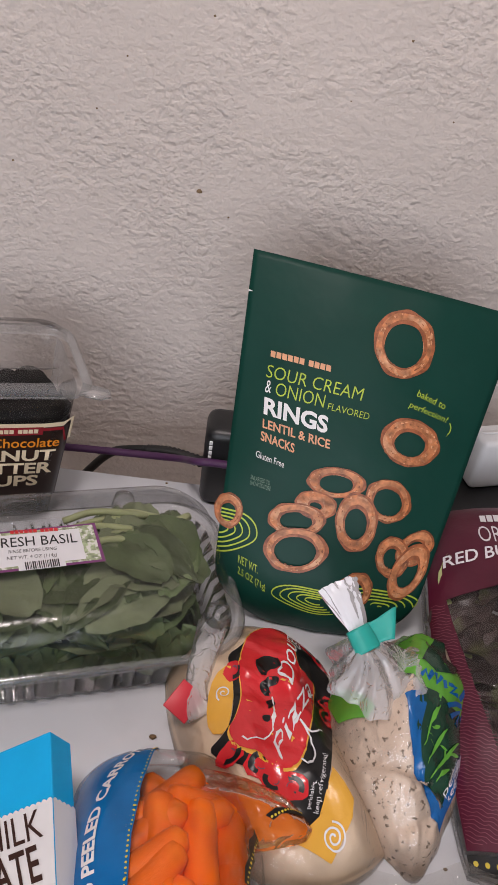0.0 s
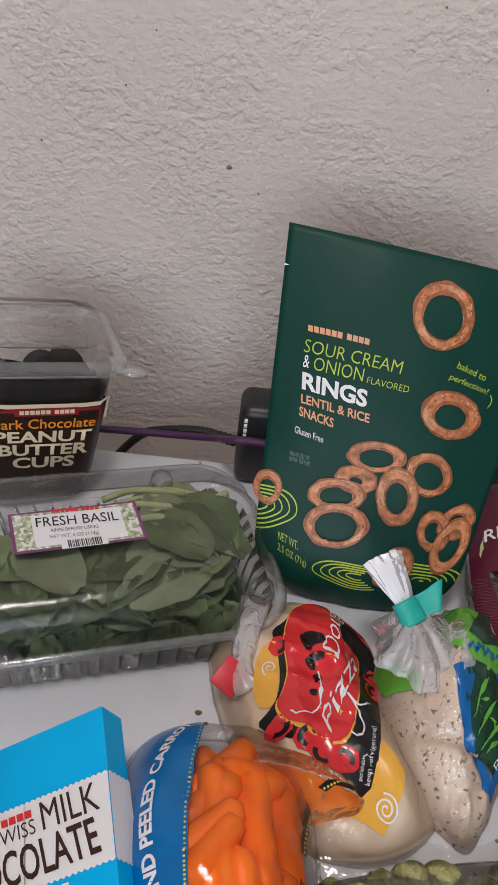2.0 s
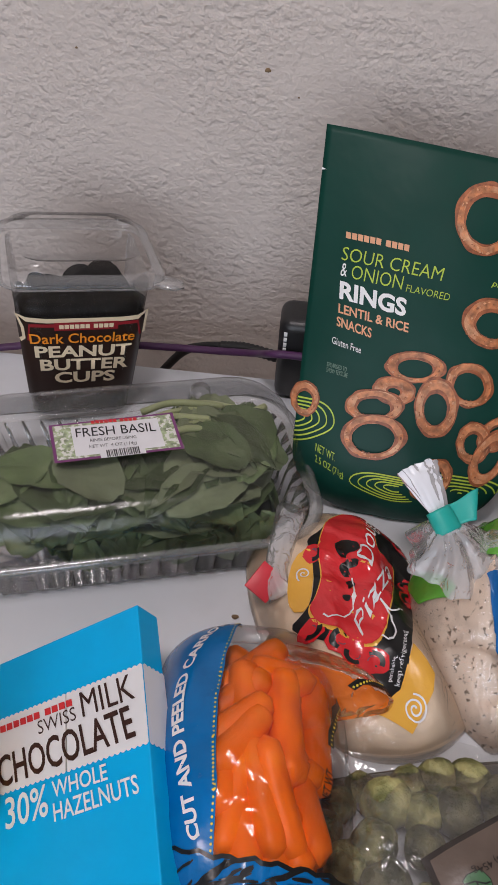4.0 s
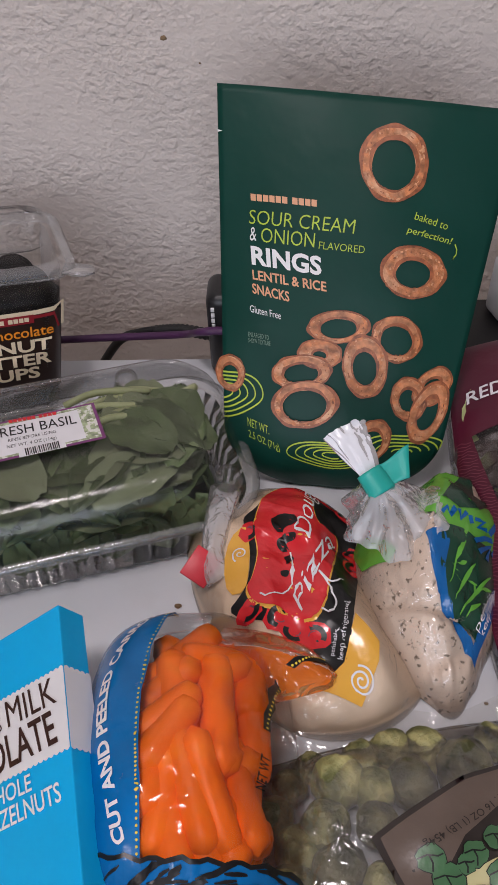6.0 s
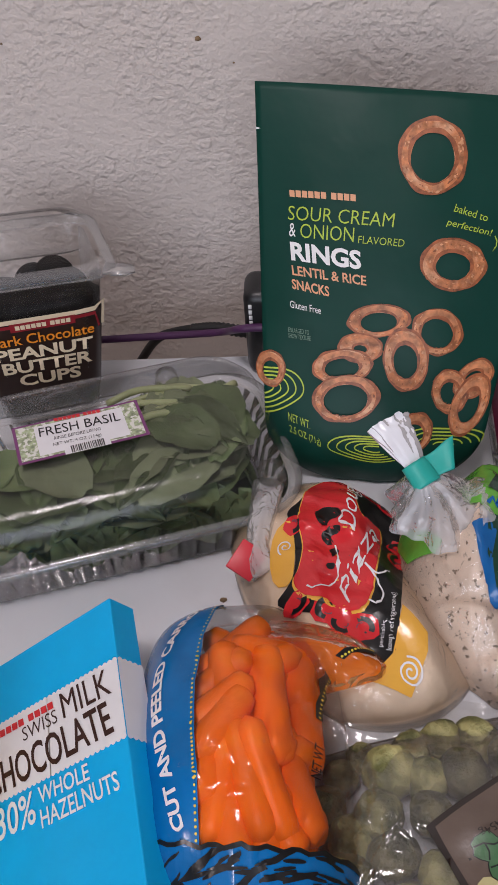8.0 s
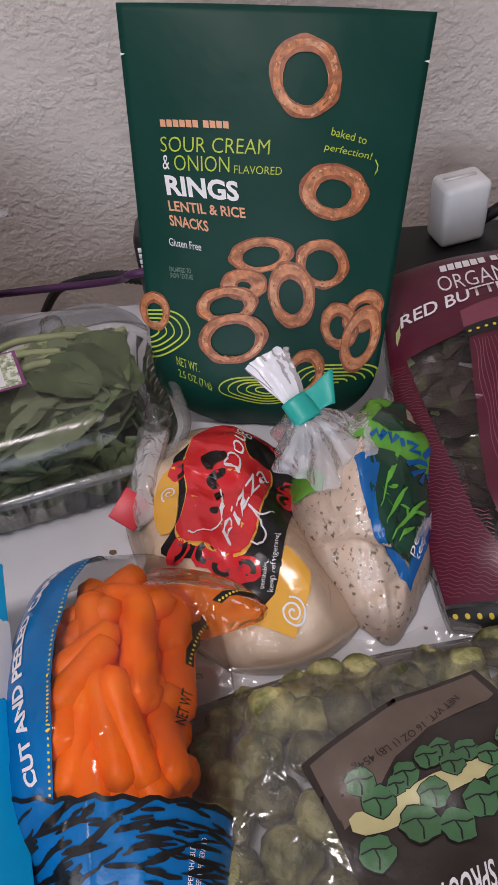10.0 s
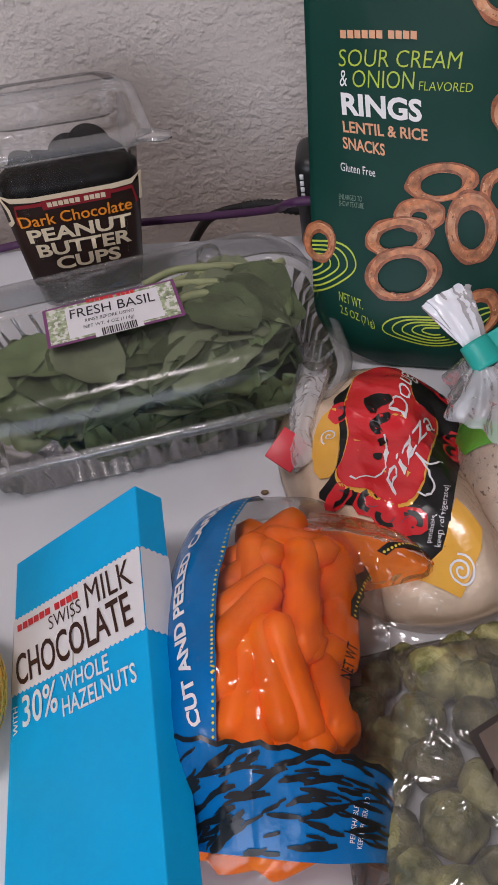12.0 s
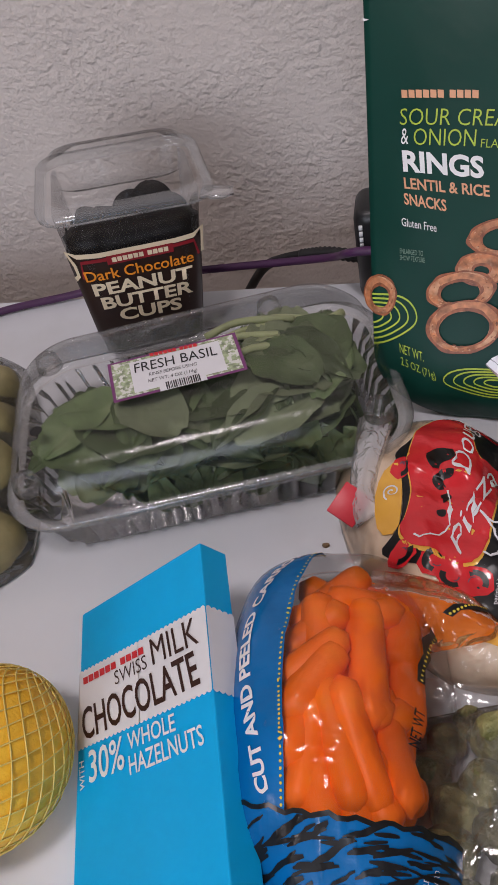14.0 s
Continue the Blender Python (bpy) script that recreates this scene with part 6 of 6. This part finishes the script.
    printed("foot_band", outline([(-0.99, -0.985), (0.97, -0.985), (0.97, -0.915), (-0.99, -0.915)]), S, BLACK_INK, t, 0.0008, 0.06)
    bm = bmesh.new()
    for k in range(30):
        u, v = -0.955 + 0.058 * k, -0.948
        outline([(u + 0.013 * math.cos(j * math.tau / 8), v + 0.011 * math.sin(j * math.tau / 8)) for j in range(8)], bm)
    printed("dot_border", bm, S, YELLOW_INK, t, 0.0012, 0.5, "row of yellow dots")
    bars(S, (-0.62, 0.80), (-0.10, 0.78), (-0.62, 0.86), PAPER, t, (6, 4), 0.0012)
    words("ORGANIC", S, (-0.655, 0.635), (-0.12, 0.615), (-0.655, 0.765), PAPER, t, -0.006, 0, 0.0012, 0, 0.06)
    words("RED BUTTER", S, (-0.900, 0.500), (-0.20, 0.540), (-0.895, 0.580), PAPER, t, 0.012, 0, 0.0014, 0, 0.06)
    printed("seal", outline([(-0.60 + 0.05 * math.cos(j * math.tau / 20), -0.70 + 0.035 * math.sin(j * math.tau / 20)) for j in range(20)]), S, PAPER, t, 0.0016, 0.06)
    printed("seal_centre", outline([(-0.60 + 0.043 * math.cos(j * math.tau / 20), -0.70 + 0.029 * math.sin(j * math.tau / 20)) for j in range(20)]), S, BLACK_INK, t, 0.0019, 0.06)
    for ob in t.children:
        ob.matrix_parent_inverse = inv


lettuce_bag()


# ---- electrical things along the wall ----
def black_device():
    t = thing("black_device", "flat black plastic device on the table by the wall", "device", (0.33, 0.6, 0))
    inv = t.matrix_basis.inverted()
    part("case", box_bm(0.165, 0.50, 0.548, 0.664, 0.0, 0.022, 0.004, 3), BLACK_PLASTIC, t)
    part("foot", box_bm(0.19, 0.21, 0.57, 0.60, -0.0, 0.003, 0.0005, 1), BLACK_PLASTIC, t)
    for ob in t.children:
        ob.matrix_parent_inverse = inv


def upright_adapter():
    t = thing("power_adapter", "upright black power adapter with rounded edges behind the pouch", "power adapter", (0.045, 0.6, 0))
    inv = t.matrix_basis.inverted()
    part("case", box_bm(0.012, 0.085, 0.575, 0.618, 0.0, 0.088, 0.010, 4), BLACK_PLASTIC, t)
    for k in range(5):
        z = 0.052 + 0.0055 * k
        part("name_bar", box_bm(0.0165, 0.0195, 0.5736, 0.5752, z, z + 0.004, 0.0003, 1), WHITE_INK, t)
    for ob in t.children:
        ob.matrix_parent_inverse = inv


def wall_charger():
    t = thing("charger", "small white plastic charger block standing on the black device", "charger", (0.295, 0.63, 0.022))
    inv = t.matrix_basis.inverted()
    bm = box_bm(-0.022, 0.022, -0.016, 0.016, 0.0, 0.058, 0.006, 4)
    bmesh.ops.transform(bm, matrix=pose(0.291, 0.640, 0.0222, 0, 0, 16), verts=bm.verts)
    part("case", bm, WHITE_PLASTIC, t)
    bm = box_bm(-0.015, 0.015, -0.002, 0.002, 0.0, 0.0006)
    bmesh.ops.transform(bm, matrix=pose(0.289, 0.640, 0.0806, 0, 0, 16), verts=bm.verts)
    part("seam", bm, WHITE_PLASTIC, t)
    for ob in t.children:
        ob.matrix_parent_inverse = inv


black_device()
upright_adapter()
wall_charger()
tagged(link("purple_cord", tube(curve_points([(-0.52, 0.50, 0.003), (-0.40, 0.555, 0.003), (-0.328, 0.587, 0.004), (-0.264, 0.603, 0.005), (-0.19, 0.622, 0.007), (-0.118, 0.632, 0.004), (-0.020, 0.618, 0.018), (0.006, 0.572, 0.055), (0.026, 0.568, 0.059), (0.066, 0.568, 0.056)], 8), 0.0042, 10, 0.8), CORD_PURPLE), "purple cord running along the table edge by the wall", "cord")
adapter = bpy.data.objects["power_adapter"]
part("cord", tube(curve_points([(-0.115, 0.664, -0.06), (-0.085, 0.648, -0.012), (-0.062, 0.640, 0.004), (-0.03, 0.634, 0.012), (0.0, 0.626, 0.014), (0.03, 0.615, 0.014)], 8), 0.0045, 10), CORD_BLACK, adapter).matrix_parent_inverse = adapter.matrix_basis.inverted()
ribbed = curve_points([(-0.045, 0.636, 0.009), (-0.02, 0.632, 0.013), (0.012, 0.622, 0.014)], 14)
part("strain_relief", tube(ribbed, [0.0062 if k % 2 else 0.0050 for k in range(len(ribbed))], 10), CORD_BLACK, adapter, "ribbed black sleeve").matrix_parent_inverse = adapter.matrix_basis.inverted()
block = bpy.data.objects["charger"]
part("cord", tube(curve_points([(0.310, 0.646, 0.030), (0.345, 0.640, 0.060), (0.362, 0.640, 0.075), (0.385, 0.640, 0.060), (0.39, 0.640, 0.0265)], 8), 0.0055, 10), CORD_BLACK, block, "thick black cord").matrix_parent_inverse = block.matrix_basis.inverted()


# ---- lemons in a net ----
def lemon_net():
    t = thing("lemon_net", "yellow plastic net of ripe lemons on the table", "fruit net", (-0.175, 0.155, 0))
    inv = t.matrix_basis.inverted()
    for k, (x, y, z, r, s, turn) in enumerate(((-0.160, 0.166, 0.044, 0.044, 1.10, 75), (-0.250, 0.130, 0.038, 0.038, 1.2, 30), (-0.262, 0.205, 0.038, 0.038, 1.15, 120), (-0.195, 0.080, 0.037, 0.037, 1.2, 60))):
        bm = ball_bm(r, 0.05, k, 20, 28)
        for v in bm.verts:
            v.co.x *= s
            tip = max(0.0, abs(v.co.x) / (r * s) - 0.9)
            v.co.x += math.copysign(tip * 0.03, v.co.x)
        bmesh.ops.transform(bm, matrix=pose(x, y, z, 0, 0, turn), verts=bm.verts)
        part("lemon", bm, LEMON, t)
        # diamond net over each fruit
        net = bmesh.new()
        m = pose(x, y, z, 0, 0, turn)
        for hand in (1, -1):
            for i in range(26):
                pts = []
                for j in range(23):
                    lat = -1.45 + 2.9 * j / 22
                    lon = i * math.tau / 26 + hand * lat * 0.9
                    p = Vector((math.sin(lat) * r * s, math.cos(lat) * math.cos(lon) * r, math.cos(lat) * math.sin(lon) * r)) * 1.025
                    p += Vector((0, 0, 1)) * 0.0006 * math.sin(i * 3 + j)
                    q = m @ p
                    q.z = max(q.z, 0.0012)
                    pts.append(q)
                strand = tube(pts, 0.0005, 4)
                me = bpy.data.meshes.new("strand")
                strand.to_mesh(me)
                strand.free()
                net.from_mesh(me)
                bpy.data.meshes.remove(me)
        part("net", net, NET, t, "yellow plastic netting")
    bm = box_bm(-0.200, -0.160, 0.080, 0.112, 0.0012, 0.002, 0.0003, 1)
    part("tag", bm, PALE_TAG, t, "pale green paper tag")
    for ob in t.children:
        ob.matrix_parent_inverse = inv


lemon_net()


# ---- clear bag of olive-brown produce at the table's far end ----
def produce_bag():
    t = thing("produce_bag", "clear plastic bag of olive-brown round vegetables on the table", "vegetable bag", (-0.30, 0.38, 0))
    inv = t.matrix_basis.inverted()

    def S(u, v):
        return pillow(u, v, -0.301, 0.385, 0.36, 0.080, 0.125, 0.075, 2.6, 0.55, 0.3, 0.9, 0.003, 0.003)

    part("bag_film", closed_bag(S, 36, 44), SPROUT_FILM, t, "cloudy clear plastic film")
    rnd = random.Random(2)
    for k in range(14):
        u, v = (-0.45, 0.05, 0.55)[k % 3] + rnd.uniform(-0.08, 0.08), -0.7 + 0.33 * (k // 3) + rnd.uniform(-0.06, 0.06)
        x, y, z = S(u, v)
        r = 0.026
        bm = ball_bm(r, 0.18, k, 12, 16, (1, 1.15, 0.9))
        bmesh.ops.transform(bm, matrix=pose(x, y, max(0.024, z - r), rnd.uniform(-30, 30), rnd.uniform(-30, 30), rnd.uniform(0, 360)), verts=bm.verts)
        part("vegetable", bm, MUSHROOM, t)
    for ob in t.children:
        ob.matrix_parent_inverse = inv


produce_bag()

for x, y, r in ((0.003, 0.332, 0.0021), (0.062, 0.239, 0.0027), (0.20, 0.262, 0.0012), (-0.02, 0.60, 0.0012), (0.228, 0.225, 0.001)):
    bm = ball_bm(r, 0.6, x * 50, 6, 8, (1.2, 0.8, 0.6))
    bmesh.ops.translate(bm, vec=(x, y, r * 0.55), verts=bm.verts)
    tagged(link("crumb", bm, CRUMB), "tiny brown crumb on the white table", "crumb", "crumbs on the table")
